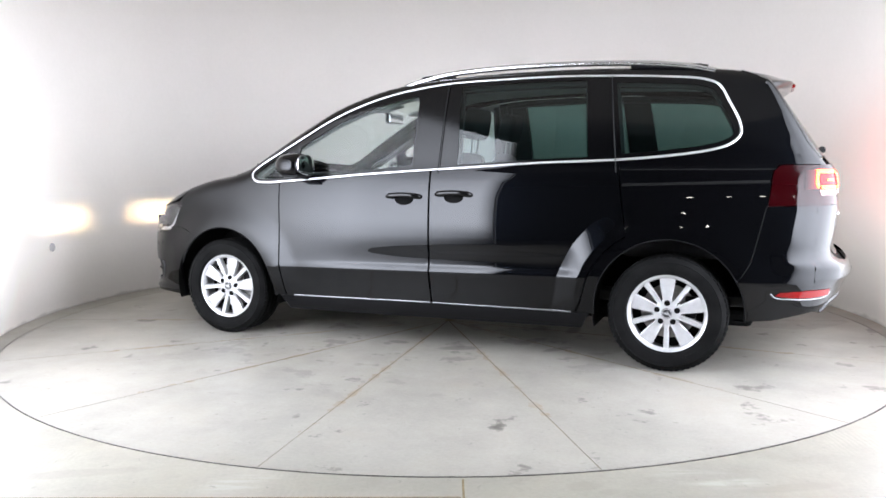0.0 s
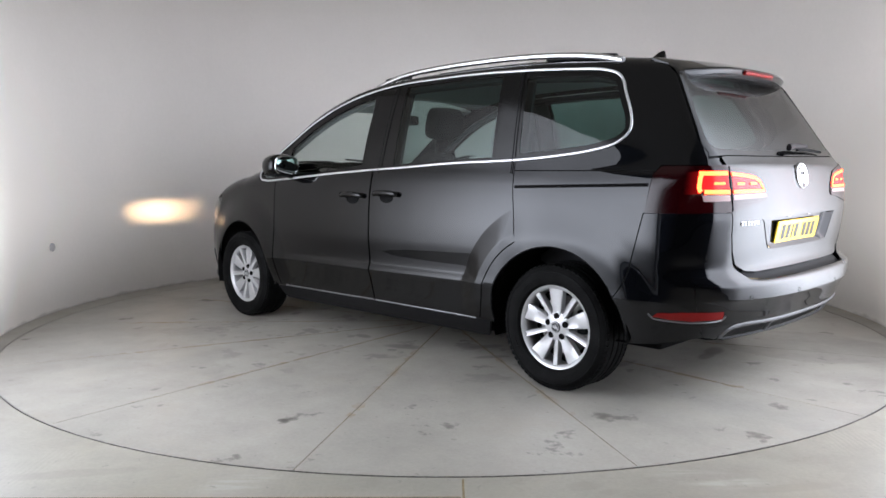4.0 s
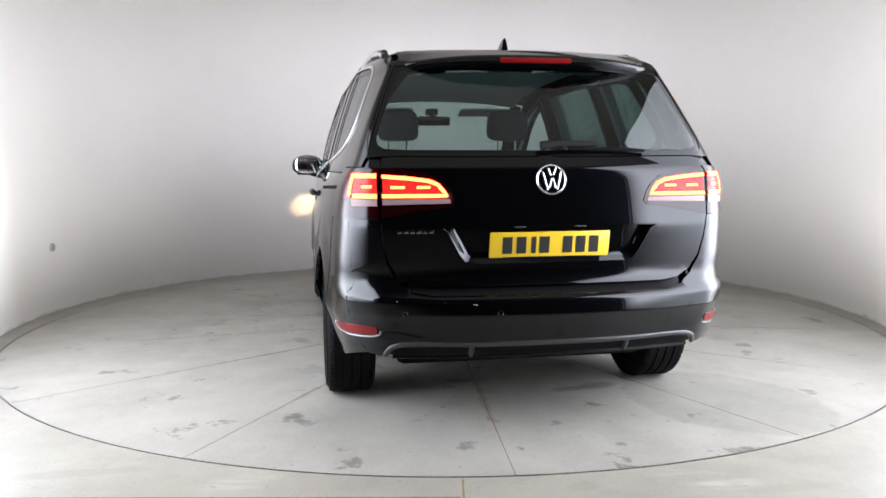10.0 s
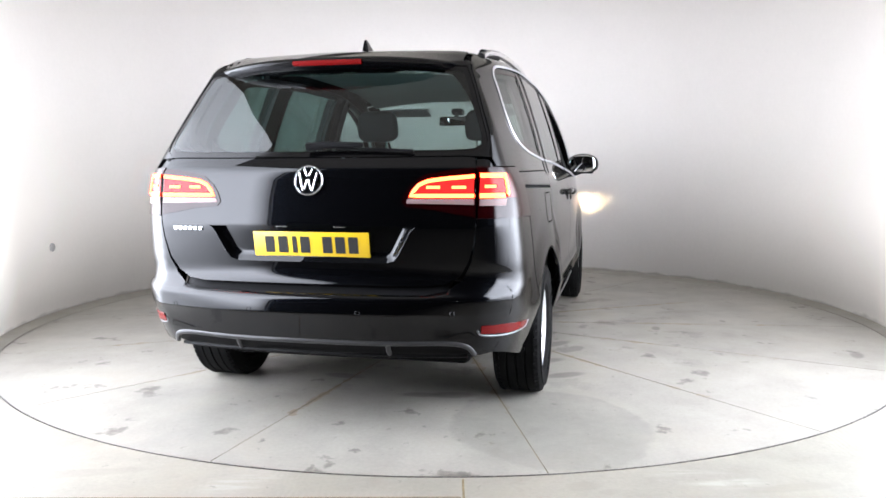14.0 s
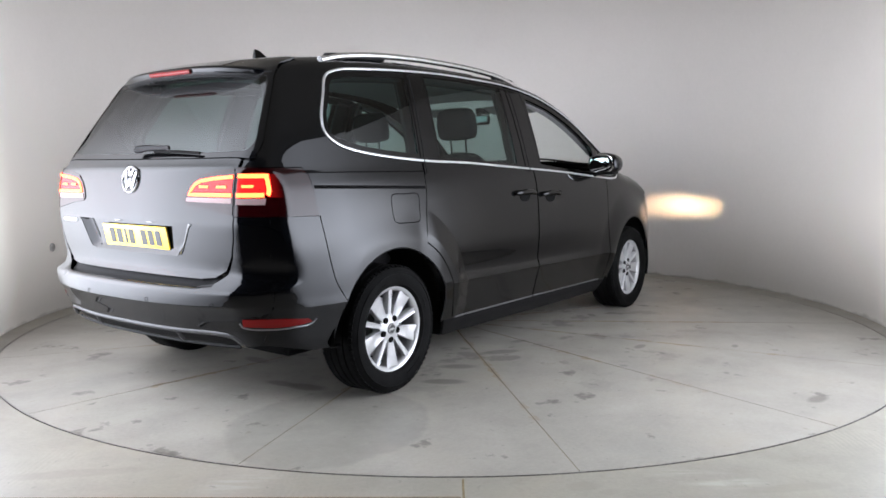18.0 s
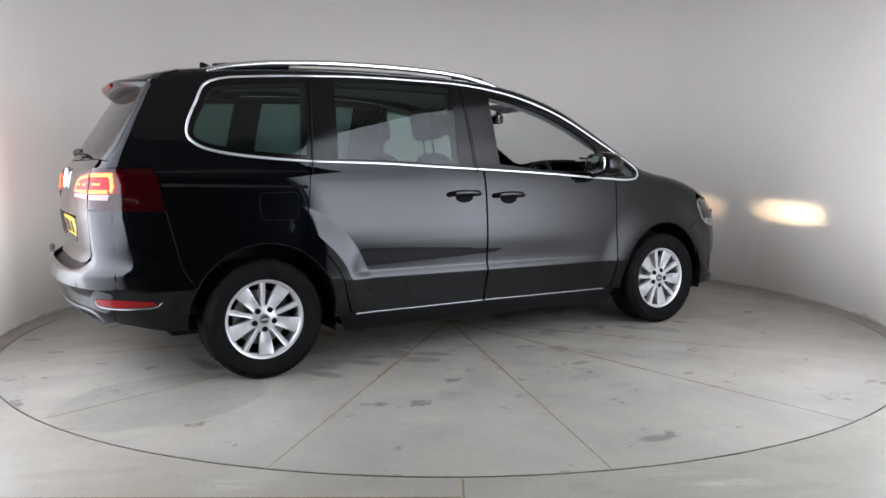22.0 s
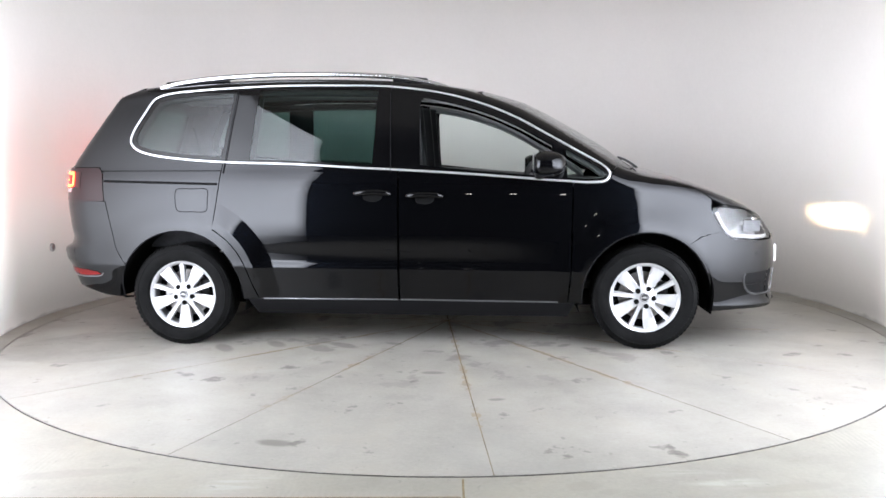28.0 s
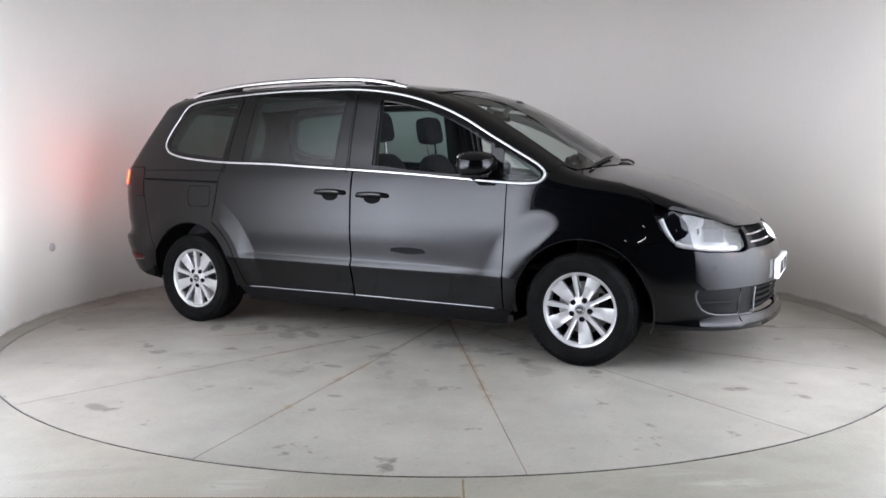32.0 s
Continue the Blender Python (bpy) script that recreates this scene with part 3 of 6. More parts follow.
REAR = curve1([(0.18, -2.05), (0.27, -2.20), (0.33, -2.30), (0.41, -2.360), (0.47, -2.386), (0.52, -2.4115), (0.536, -2.4205), (0.539, -2.4208), (0.56, -2.4165), (0.59, -2.409), (0.612, -2.394), (0.635, -2.345), (0.70, -2.312), (0.80, -2.321), (0.892, -2.3308), (0.899, -2.3312), (0.92, -2.3290), (1.06, -2.312), (1.12, -2.299), (1.155, -2.272),
               (1.20, -2.238), (1.30, -2.172), (1.43, -2.085), (1.55, -2.005), (1.70, -1.90)])
REAR_BOW = curve1([(0.3, 0.12), (0.50, 0.15), (0.64, 0.085), (0.75, 0.055), (1.10, 0.055), (1.55, 0.055)])
REAR_ROUND = curve1([(0.3, 0.18), (0.50, 0.15), (0.56, 0.13), (0.68, 0.12), (0.80, 0.12), (1.08, 0.11), (1.17, 0.09), (1.3, 0.07)])
REAR_FACET = curve1([(0.3, 0.0), (0.48, 0.10), (0.54, 0.30), (0.62, 0.40), (1.05, 0.38), (1.14, 0.12), (1.22, 0.0), (1.4, 0.0)])


def smax(a, b, k):
    h = np.maximum(k - np.abs(a - b), 0)
    return np.maximum(a, b) + h * h / (4 * k)


def ramp01(v, a, b):
    t = np.clip((v - a) / (b - a), 0, 1)
    return t * t * (3 - 2 * t)


def crease_z(x):
    """Height of the sharp fold low on the doors."""
    return CREASE - 0.010 * x


def half_width(x, z):
    low = 1 - ramp01(z, 0.58, 0.90)
    zs = z + 0.010 * x * low
    f = ramp01(x, 1.02, 1.14)
    w = SECTION(zs) * (1 - f) + SECTION_FRONT(z) * f + PLAN(x)
    # hollow above the fold of the doors
    u = zs - CREASE
    hollow = ramp01(u, 0.0, 0.050) * (1 - ramp01(u, 0.052, 0.21))
    w = w - 0.0115 * hollow * ramp01(x, -1.00, -0.90) * (1 - ramp01(x, 0.30, 1.0))
    s = np.clip((-x - 1.0) / 1.1, 0, 1) * np.clip((z - 1.05) / 0.5, 0, 1)
    w = w - 0.085 * s ** 1.3
    # flared wheel arches, with a crisp facet before the rear one
    d = np.hypot(x + HUB_X, z - 0.335)
    ahead = ramp01(x + HUB_X, 0.16, 0.34) * (z > 0)
    fade = ramp01(z, 0.18, 0.42) * (1 - ramp01(z, 0.74, 1.08))
    w = w + fade * (0.023 * ahead * np.clip((0.630 - d) / 0.115, 0, 1) + 0.011 * (1 - ahead) * (1 - ramp01(d, 0.43, 0.60)))
    d = np.hypot(x - HUB_X, z - 0.335)
    w = w + fade * 0.030 * (1 - ramp01(d, 0.40, 0.62))
    return w


def form(x, y, z):
    """Negative inside the body."""
    ay = np.sqrt(y * y + 1e-8)
    side = ay - half_width(x, z)
    front = x - (FRONT(z) - 0.40 * (ay / 0.9) ** 2.7)
    past = ay - 0.712
    rear = (REAR(z) + REAR_BOW(z) * (ay / 0.8) ** 2.6 + REAR_FACET(z) * (past + np.sqrt(past * past + 1.6e-4)) / 2) - x
    top = (z - (TOP(x) + CROWN(x) * (1 - (ay / 0.62) ** 2))) * 0.9
    g = smax(side, front, 0.16)
    g = smax(g, rear, REAR_ROUND(z))
    return smax(g, top, 0.07)


def surface(axis, a, b, sign):
    """Places on the body seen along one axis, with the normals. a, b are the two other coordinates."""
    a, b = np.asarray(a, float), np.asarray(b, float)
    lo, hi = np.zeros_like(a), np.full_like(a, {"x": 3.2, "y": 1.4, "z": 2.2}[axis])
    if axis == "z":
        lo += 0.3

    def at(t):
        return {"x": (sign * t, a, b), "y": (a, sign * t, b), "z": (a, b, t)}[axis]

    for _ in range(36):
        mid = (lo + hi) / 2
        inside = form(*at(mid)) < 0
        lo, hi = np.where(inside, mid, lo), np.where(inside, hi, mid)
    p = np.stack(np.broadcast_arrays(*at((lo + hi) / 2)), 1)
    e = 2e-4
    n = np.stack([form(*(p + e * np.eye(3)[k]).T) - form(*(p - e * np.eye(3)[k]).T) for k in range(3)], 1)
    return p, n / np.linalg.norm(n, axis=1, keepdims=True)


def inside_poly(pts, poly):
    x, y = pts[:, 0], pts[:, 1]
    res = np.zeros(len(pts), bool)
    q = np.array(poly)
    for (x0, y0), (x1, y1) in zip(q, np.roll(q, -1, 0)):
        c = ((y0 > y) != (y1 > y)) & (x < (x1 - x0) * (y - y0) / (y1 - y0 + 1e-15) + x0)
        res ^= c
    return res


def resample(poly, step):
    out = []
    m = len(poly)
    for i in range(m):
        p, q = np.array(poly[i], float), np.array(poly[(i + 1) % m], float)
        k = max(1, int(np.ceil(np.linalg.norm(q - p) / step)))
        out += [tuple(p + (q - p) * j / k) for j in range(k)]
    return out


def edge_distance(pts, poly):
    q = np.array(poly)
    best = np.full(len(pts), 9.0)
    for a, b in zip(q, np.roll(q, -1, 0)):
        ab = b - a
        t = np.clip(((pts - a) @ ab) / max(ab @ ab, 1e-12), 0, 1)
        best = np.minimum(best, np.linalg.norm(pts - (a + t[:, None] * ab), axis=1))
    return best


def flat_mesh(outer, holes, step, lines=()):
    """Triangles of a flat outline with holes, with even points inside."""
    loops = [resample(outer, step)] + [resample(h, step) for h in holes]
    pts, edges, base = [], [], 0
    for lp in loops:
        pts += lp
        edges += [(base + i, base + (i + 1) % len(lp)) for i in range(len(lp))]
        base += len(lp)
    o = np.array(loops[0])
    gx = np.arange(o[:, 0].min() + step / 2, o[:, 0].max(), step)
    gy = np.arange(o[:, 1].min() + step / 2, o[:, 1].max(), step)
    g = np.array([(x + (step / 2 if j % 2 else 0), y) for j, y in enumerate(gy) for x in gx])
    if len(g):
        ok = inside_poly(g, loops[0])
        for lp in loops[1:]:
            ok &= ~inside_poly(g, lp)
        for lp in loops:
            ok &= edge_distance(g, lp) > step * 0.45
        for ln in lines:
            far = np.array([np.hypot(*(np.array(ln) - q).T).min() for q in g])
            ok &= far > step * 0.5
        pts += [tuple(q) for q in g[ok]]
    for ln in lines:
        q = np.array(ln)
        ok = inside_poly(q, loops[0]) & (edge_distance(q, loops[0]) > 0.004)
        pts += [tuple(v) for v in q[ok]]
    v, _, f, *_ = delaunay_2d_cdt([Vector(p) for p in pts], edges, [], 0, 1e-7)
    v = np.array([(q.x, q.y) for q in v])
    tri = np.array([t for t in f if len(t) == 3])
    c = v[tri].mean(1)
    ok = inside_poly(c, loops[0])
    for lp in loops[1:]:
        ok &= ~inside_poly(c, lp)
    return v, tri[ok]


def panel(name, axis, outer, mat, parent, holes=(), sign=1, offset=0.0, depth=0.018, step=0.035, label="", shape=None, lines=()):
    """A sheet of the body: an outline seen along one axis, laid on the body's form, with edges turned inwards by depth."""
    v, tri = flat_mesh(outer, holes, step, lines)
    used = np.unique(tri)
    remap = -np.ones(len(v), int)
    remap[used] = np.arange(len(used))
    v, tri = v[used], remap[tri]
    p, n = surface(axis, v[:, 0], v[:, 1], sign)
    off = offset + (shape(p) if shape else 0)
    p = p + n * (off[:, None] if shape else off)
    if shape:
        # normals of the shaped sheet from its faces
        fn = np.cross(p[tri[:, 1]] - p[tri[:, 0]], p[tri[:, 2]] - p[tri[:, 0]])
        flip = np.sign(np.einsum("ij,ij->i", fn, n[tri[:, 0]]))[:, None]
        acc = np.zeros_like(n)
        for k in range(3):
            np.add.at(acc, tri[:, k], fn * flip)
        n = acc / np.maximum(np.linalg.norm(acc, axis=1, keepdims=True), 1e-12)
    fn = np.cross(p[tri[:, 1]] - p[tri[:, 0]], p[tri[:, 2]] - p[tri[:, 0]])
    wrong = np.einsum("ij,ij->i", fn, n[tri[:, 0]]) < 0
    tri[wrong] = tri[wrong][:, ::-1]
    faces = [tuple(int(i) for i in t) for t in tri]
    verts, normals = list(p), list(n)
    if depth:
        count = {}
        for t in faces:
            for i in range(3):
                e = (t[i], t[(i + 1) % 3])
                count[e] = count.get(e, 0) + 1
        rim = [e for e in count if (e[1], e[0]) not in count]
        for a, b in rim:
            k = len(verts)
            out = np.cross(p[b] - p[a], n[a])
            out = out / max(np.linalg.norm(out), 1e-12)
            verts += [p[a], p[b], p[b] - n[b] * depth, p[a] - n[a] * depth]
            normals += [out] * 4
            faces.append((k + 1, k, k + 3, k + 2))
    return obj(name, verts, faces, mat, parent, label, normals=normals)


def on_body(axis, pts, sign=1, offset=0.0):
    p, n = surface(axis, np.array([q[0] for q in pts]), np.array([q[1] for q in pts]), sign)
    return [Vector(q) for q in p + n * offset], [Vector(q) for q in n]


def strip(name, axis, line, width, height, mat, parent, sign=1, closed=False, offset=0.0, label="", axis_shift=0.0):
    """A moulding of half-round section along a line on the body."""
    pts, nor = on_body(axis, line, sign, offset)
    verts, faces, normals = [], [], []
    m = len(pts)
    k = 6
    for i in range(m):
        a = pts[(i - 1) % m] if (i or closed) else pts[i]
        b = pts[(i + 1) % m] if (i < m - 1 or closed) else pts[i]
        t = (b - a).normalized()
        s = t.cross(nor[i]).normalized()
        for j in range(k + 1):
            ang = math.pi * j / k
            dirn = s * math.cos(ang) * width / 2 + nor[i] * math.sin(ang) * height
            verts.append(pts[i] + dirn)
            normals.append((s * math.cos(ang) / width + nor[i] * math.sin(ang) / height / 2).normalized())
    for i in range(m if closed else m - 1):
        a, b = i * (k + 1), ((i + 1) % m) * (k + 1)
        for j in range(k):
            f = (a + j, a + j + 1, b + j + 1, b + j)
            fn = (Vector(verts[f[1]]) - Vector(verts[f[0]])).cross(Vector(verts[f[3]]) - Vector(verts[f[0]]))
            faces.append(f if fn.dot(normals[f[0]] + normals[f[1]]) > 0 else f[::-1])
    ob = obj(name, verts, faces, mat, parent, label, normals=normals)
    return ob


def circle_arc(cx, cz, r, a0, a1, n):
    return [(cx + r * math.cos(radians(a0 + (a1 - a0) * k / n)), cz + r * math.sin(radians(a0 + (a1 - a0) * k / n))) for k in range(n + 1)]


# outline of the side windows with their bright frame, seen from the side
DLO = spline([(1.237, 1.088), (1.205, 1.128), (1.045, 1.222), (0.871, 1.320), (0.696, 1.419), (0.519, 1.498), (0.341, 1.557), (0.161, 1.599), (-0.122, 1.636), (-0.45, 1.647), (-0.788, 1.650),
              (-1.103, 1.641), (-1.40, 1.626), (-1.60, 1.606), (-1.685, 1.572), (-1.74, 1.48), (-1.800, 1.36), (-1.806, 1.295), (-1.755, 1.245), (-1.65, 1.213), (-1.45, 1.186), (-1.168, 1.165),
              (-0.742, 1.151), (-0.366, 1.129), (0.001, 1.109), (0.359, 1.087), (0.709, 1.060), (0.95, 1.042), (1.13, 1.033), (1.215, 1.046)], 5, closed=True)
BELT = curve1([(-1.8, 1.21), (-1.65, 1.205), (-1.45, 1.186), (-1.168, 1.165), (-0.742, 1.151), (-0.366, 1.129), (0.001, 1.109), (0.359, 1.087), (0.709, 1.060), (0.95, 1.042), (1.2, 1.03)])
ARCH_R, ARCH_Z = 0.403, 0.335
FRONT_ARCH_X, FRONT_ARCH_R = HUB_X + 0.007, 0.394


def clip_dlo(x0a, x0b, x1a, x1b, inset):
    """The part of the window outline between two leaning posts; each post is given by x at z=1.1 and at z=1.6."""
    q = np.array(DLO)
    c = q.mean(0)
    t = np.roll(q, -1, 0) - np.roll(q, 1, 0)
    t /= np.linalg.norm(t, axis=1, keepdims=True)
    nrm = np.stack([-t[:, 1], t[:, 0]], 1)
    q = q + nrm * inset
    poly = [tuple(p) for p in q]
    for xa, xb, keep in ((x0a, x0b, 1), (x1a, x1b, -1)):
        if xa is None:
            continue
        f = lambda p: keep * (p[0] - (xa + (xb - xa) * (p[1] - 1.1) / 0.5))
        out = []
        for p, r in zip(poly, poly[1:] + poly[:1]):
            fp, fr = f(p), f(r)
            if fp >= 0:
                out.append(p)
            if (fp >= 0) != (fr >= 0):
                k = fp / (fp - fr)
                out.append((p[0] + (r[0] - p[0]) * k, p[1] + (r[1] - p[1]) * k))
        poly = out
    # drop doubled points
    res = []
    for p in poly:
        if not res or math.hypot(p[0] - res[-1][0], p[1] - res[-1][1]) > 2e-3:
            res.append(p)
    if math.hypot(res[0][0] - res[-1][0], res[0][1] - res[-1][1]) < 2e-3:
        res.pop()
    return res


def door_opening(poly):
    """The front window opening: bottom down at the belt, upper rear corner rounded."""
    x0 = min(p[0] for p in poly) + 0.016
    poly = [(max(p[0], x0), p[1] - 0.024 * min(1, max(0, (1.16 - p[1]) / 0.03))) for p in poly]
    k = max(range(len(poly)), key=lambda i: poly[i][1] - 0.6 * poly[i][0])
    a, b, c = poly[k - 1], poly[k], poly[(k + 1) % len(poly)]

    def along(p, q, d):
        l = math.hypot(q[0] - p[0], q[1] - p[1])
        f = min(0.9, d / l)
        return (p[0] + (q[0] - p[0]) * f, p[1] + (q[1] - p[1]) * f)

    p, q = along(b, a, 0.075), along(b, c, 0.075)
    arc = [tuple((1 - t) ** 2 * p[i] + 2 * t * (1 - t) * b[i] + t * t * q[i] for i in (0, 1)) for t in np.linspace(0, 1, 6)]
    return poly[:k] + arc + poly[k + 1:]


EDGE_Y = curve1([(-2.0, 0.525), (-1.8, 0.552), (-1.5, 0.585), (-1.2, 0.60), (0.2, 0.60), (0.40, 0.655), (0.7, 0.685), (1.1, 0.705), (1.35, 0.73)])
BONNET_Y = curve1([(1.25, 0.735), (1.4, 0.752), (1.6, 0.782), (1.8, 0.822), (1.87, 0.834)])


def roof_edge(x, y=0.60):
    p, _ = surface("z", np.atleast_1d(x), np.full(np.atleast_1d(x).shape, y), 1)
    return p[:, 2]


# side view of the edge where the rear pillar meets the tailgate
PILLAR = [(-2.20, 1.137), (-2.190, 1.175), (-2.182, 1.193), (-2.162, 1.214), (-2.132, 1.255), (-2.066, 1.375), (-2.012, 1.468), (-1.959, 1.560), (-1.912, 1.603), (-1.865, 1.622), (-1.81, 1.637)]


def car_body(car):
    gap = 0.0035
    folds = [[(x, float(crease_z(x)) + dz) for x in np.arange(-1.05, 1.02, 0.012)] for dz in (-0.0045, 0.0005, 0.0055)]
    folds += [[(x, float(crease_z(x)) + dz) for x in np.arange(-1.05, 1.02, 0.02)] for dz in (0.03, 0.05, 0.07)]
    folds += [[(-HUB_X + d * math.cos(a), 0.335 + d * math.sin(a)) for a in np.arange(radians(15), radians(80), 0.022)] for d in (0.508, 0.517, 0.545, 0.575, 0.602, 0.626, 0.634)]
    for s in (1, -1):
        # front door below the windows
        door = [(1.015 - gap, 1.037)] + [(x, float(BELT(x)) - 0.004) for x in np.linspace(0.9, -0.05, 14)] + [(-0.057 + gap, 1.10), (-0.057 + gap, 0.303), (0.4, 0.298), (0.985, 0.285), (1.0, 0.50)]
        panel("front_door", "y", door, PAINT, car, sign=s, step=0.022, lines=folds)
        # sliding rear door
        arch = circle_arc(-HUB_X, ARCH_Z, 0.470, 62, 10, 10)
        door = [(-0.063 - gap, 1.107)] + [(x, float(BELT(x)) - 0.004) for x in np.linspace(-0.1, -1.17, 16)] + [(-1.176, 1.155), (-1.195, 1.0), (-1.225, 0.80)] + arch + [(-0.975, 0.36), (-0.955, 0.305), (-0.5, 0.305), (-0.063 - gap, 0.303)]
        panel("sliding_door", "y", door, PAINT, car, sign=s, step=0.022, lines=folds)
        # front wing
        wa = circle_arc(FRONT_ARCH_X, ARCH_Z, FRONT_ARCH_R, 180 + 8, 52, 22)
        wing = [(1.015 + gap, 1.03)] + [(1.006 + gap, 0.50), (0.99 + gap, 0.285), (1.03, 0.285)] + wa + [(1.79, 0.70), (1.86, 0.717), (1.925, 0.727), (1.885, 0.80), (1.852, 0.866)]
        edge_x = np.linspace(1.855, 1.30, 12)
        wing += [(x, float(z)) for x, z in zip(edge_x, roof_edge(edge_x, BONNET_Y(edge_x) + 0.003))]
        wing += [(1.262, 1.10), (1.243, 1.05), (1.2, 1.026), (1.1, 1.021)]
        panel("front_wing", "y", wing, PAINT, car, sign=s, step=0.022)
        # rear quarter with the pillars behind the last window
        quarter = [(-1.182, 1.150), (-1.201, 1.0), (-1.231, 0.80), (-1.236, 0.762)] + circle_arc(-HUB_X, ARCH_Z, 0.463, 61, 12, 8) + [(-0.985, 0.36), (-0.96, 0.30), (-1.035, 0.30)]
        quarter += circle_arc(-HUB_X, ARCH_Z, ARCH_R, -6, 152, 26) + [(-1.845, 0.56), (-1.88, 0.62), (-1.905, 0.72), (-1.955, 0.922), (-1.962, 1.00), (-1.972, 1.10), (-2.0, 1.137), (-2.20, 1.137)]
        quarter += PILLAR[1:]
        i0 = max(range(len(DLO)), key=lambda i: -abs(DLO[i][0] + 1.103) - (0 if DLO[i][1] > 1.5 else 9))
        i1 = max(range(len(DLO)), key=lambda i: -abs(DLO[i][0] + 1.168) - (0 if DLO[i][1] < 1.3 else 9))
        ring = [DLO[i] for i in range(i0, i1 + 1)]
        quarter = quarter + [(-1.60, 1.640), (-1.40, 1.648), (-1.10, 1.656)] + ring
        panel("rear_quarter", "y", quarter, PAINT, car, sign=s, step=0.022, lines=folds[6:])
        # roof side rail and windscreen pillar above the windows
        xs = np.linspace(-1.80, 1.30, 90)
        zz = roof_edge(xs, EDGE_Y(xs))
        upper = [(x, float(z)) for x, z in zip(xs, zz)]
        ring = [DLO[i] for i in range(2, i0 + 1)]
        frame_line = [(1.262, 1.103)] + [(x, z) for x, z in ring] + [(-1.104, 1.657), (-1.40, 1.649), (-1.60, 1.641), (-1.80, 1.638)]
        panel("roof_side_rail", "y", upper + frame_line, PAINT, car, sign=s, step=0.018, depth=0.012)
        # sill below the doors with its bright strip
        sill = [(-1.03, 0.297), (-0.98, 0.20), (0.99, 0.19), (1.035, 0.279), (0.985, 0.280), (0.4, 0.292), (-0.5, 0.298)]
        panel("sill", "y", sill, PLASTIC, car, sign=s, step=0.04)
        strip("sill_strip", "y", [(x, 0.300 - 0.012 * max(0, x)) for x in np.linspace(-0.93, -0.07, 12)], 0.010, 0.005, SATIN_DARK, car, s, label="thin silver sill strip")
        strip("sill_strip", "y", [(x, 0.300 - 0.012 * max(0, x)) for x in np.linspace(-0.05, 0.93, 12)], 0.010, 0.005, SATIN_DARK, car, s, label="thin silver sill strip")
        # bright frame round the side windows
        strip("window_moulding", "y", DLO, 0.014, 0.005, MOULDING, car, s, closed=True, offset=0.002, label="chrome window surround")
        # black posts behind the glass
        for a in ((-0.215, -0.19, 0.062, 0.035), (-1.19, -1.125, -1.03, -0.985)):
            panel("pillar_trim", "y", clip_dlo(a[0], a[1], a[2], a[3], 0.006), GLOSS_BLACK, car, sign=s, offset=-0.005, depth=0.03, step=0.04)
        panel("pillar_trim", "y", clip_dlo(0.905, 0.885, 0.965, 0.945, 0.006), GLOSS_BLACK, car, sign=s, offset=-0.005, depth=0.03, step=0.04)
        # seal round each opening and the panes
        panes = [("quarter_pane", 0.965, 0.945, None, None, GLASS), ("door_pane", 0.062, 0.035, 0.905, 0.885, GLASS),
                 ("sliding_door_pane", -1.03, -0.985, -0.215, -0.19, PRIVACY), ("rear_pane", None, None, -1.19, -1.125, PRIVACY)]
        for nm, a, b, c, d, mat in panes:
            outline = clip_dlo(a, b, c, d, 0.006)
            inner = clip_dlo(None if a is None else a + 0.014, None if b is None else b + 0.014, None if c is None else c - 0.014, None if d is None else d - 0.014, {"rear_pane": 0.034, "door_pane": 0.046}.get(nm, 0.022))
            if nm == "door_pane":
                inner = door_opening(inner)
            panel("window_seal", "y", outline, GLOSS_BLACK, car, holes=[inner], sign=s, offset=-0.004, depth=0.012, step=0.03)
            if nm == "door_pane" and s == -1:
                continue  # the driver's window is wound down
            pane = panel(nm, "y", inner, mat, car, sign=s, offset=-0.006, depth=0, step=0.06)
            pane.visible_shadow = False
        # seam lines of the doors across the bright frame
        for x0, x1 in ((-0.108, -0.122), (-1.170, -1.106)):
            bm = bmesh.new()
            pts, nor = on_body("y", [(x0 + (x1 - x0) * k / 8, 1.095 + 0.565 * k / 8) for k in range(9)], s, 0.0065)
            tube(bm, pts, 0.003, 5, up=Vector((1, 0, 0)))
            part("door_seal", bm, PLASTIC, car)
        # wheel housings and arch lips
        for hx in (HUB_X, -HUB_X):
            bm = bmesh.new()
            n = 40
            rings = []
            for k in range(n + 1):
                a = radians((-16 + 212 * k / n) if hx > 0 else (-16 + 200 * k / n))
                rings.append([bm.verts.new((hx + r * math.cos(a), y, ARCH_Z + r * math.sin(a))) for r, y in [(0.30, s * 0.50), (0.415, s * 0.50), (0.415, s * 0.885)]])
            for k in range(n):
                for j in range(2):
                    bm.faces.new((rings[k][j], rings[k][j + 1], rings[k + 1][j + 1], rings[k + 1][j]))
            part("wheel_housing", bm, DARK, car)
            arc = circle_arc(hx, ARCH_Z, ARCH_R, -4, 188 if hx > 0 else 186, 40)
            if hx > 0:
                arc = circle_arc(FRONT_ARCH_X, ARCH_Z, FRONT_ARCH_R, 20, 187, 36)
            strip("arch_lip", "y", arc, 0.014, 0.004, PLASTIC, car, s, offset=-0.004)
        # seam between the rear quarter and the bumper
        strip("bumper_seam", "y", spline([(-1.836, 0.545), (-1.878, 0.62), (-1.9035, 0.72), (-1.949, 0.921)], 6), 0.006, 0.0012, DARK, car, s)
        # track of the sliding door
        line = [(x, 1.048 - 0.02 * (x + 1.956) / 0.74) for x in np.linspace(-1.96, -1.205, 14)]
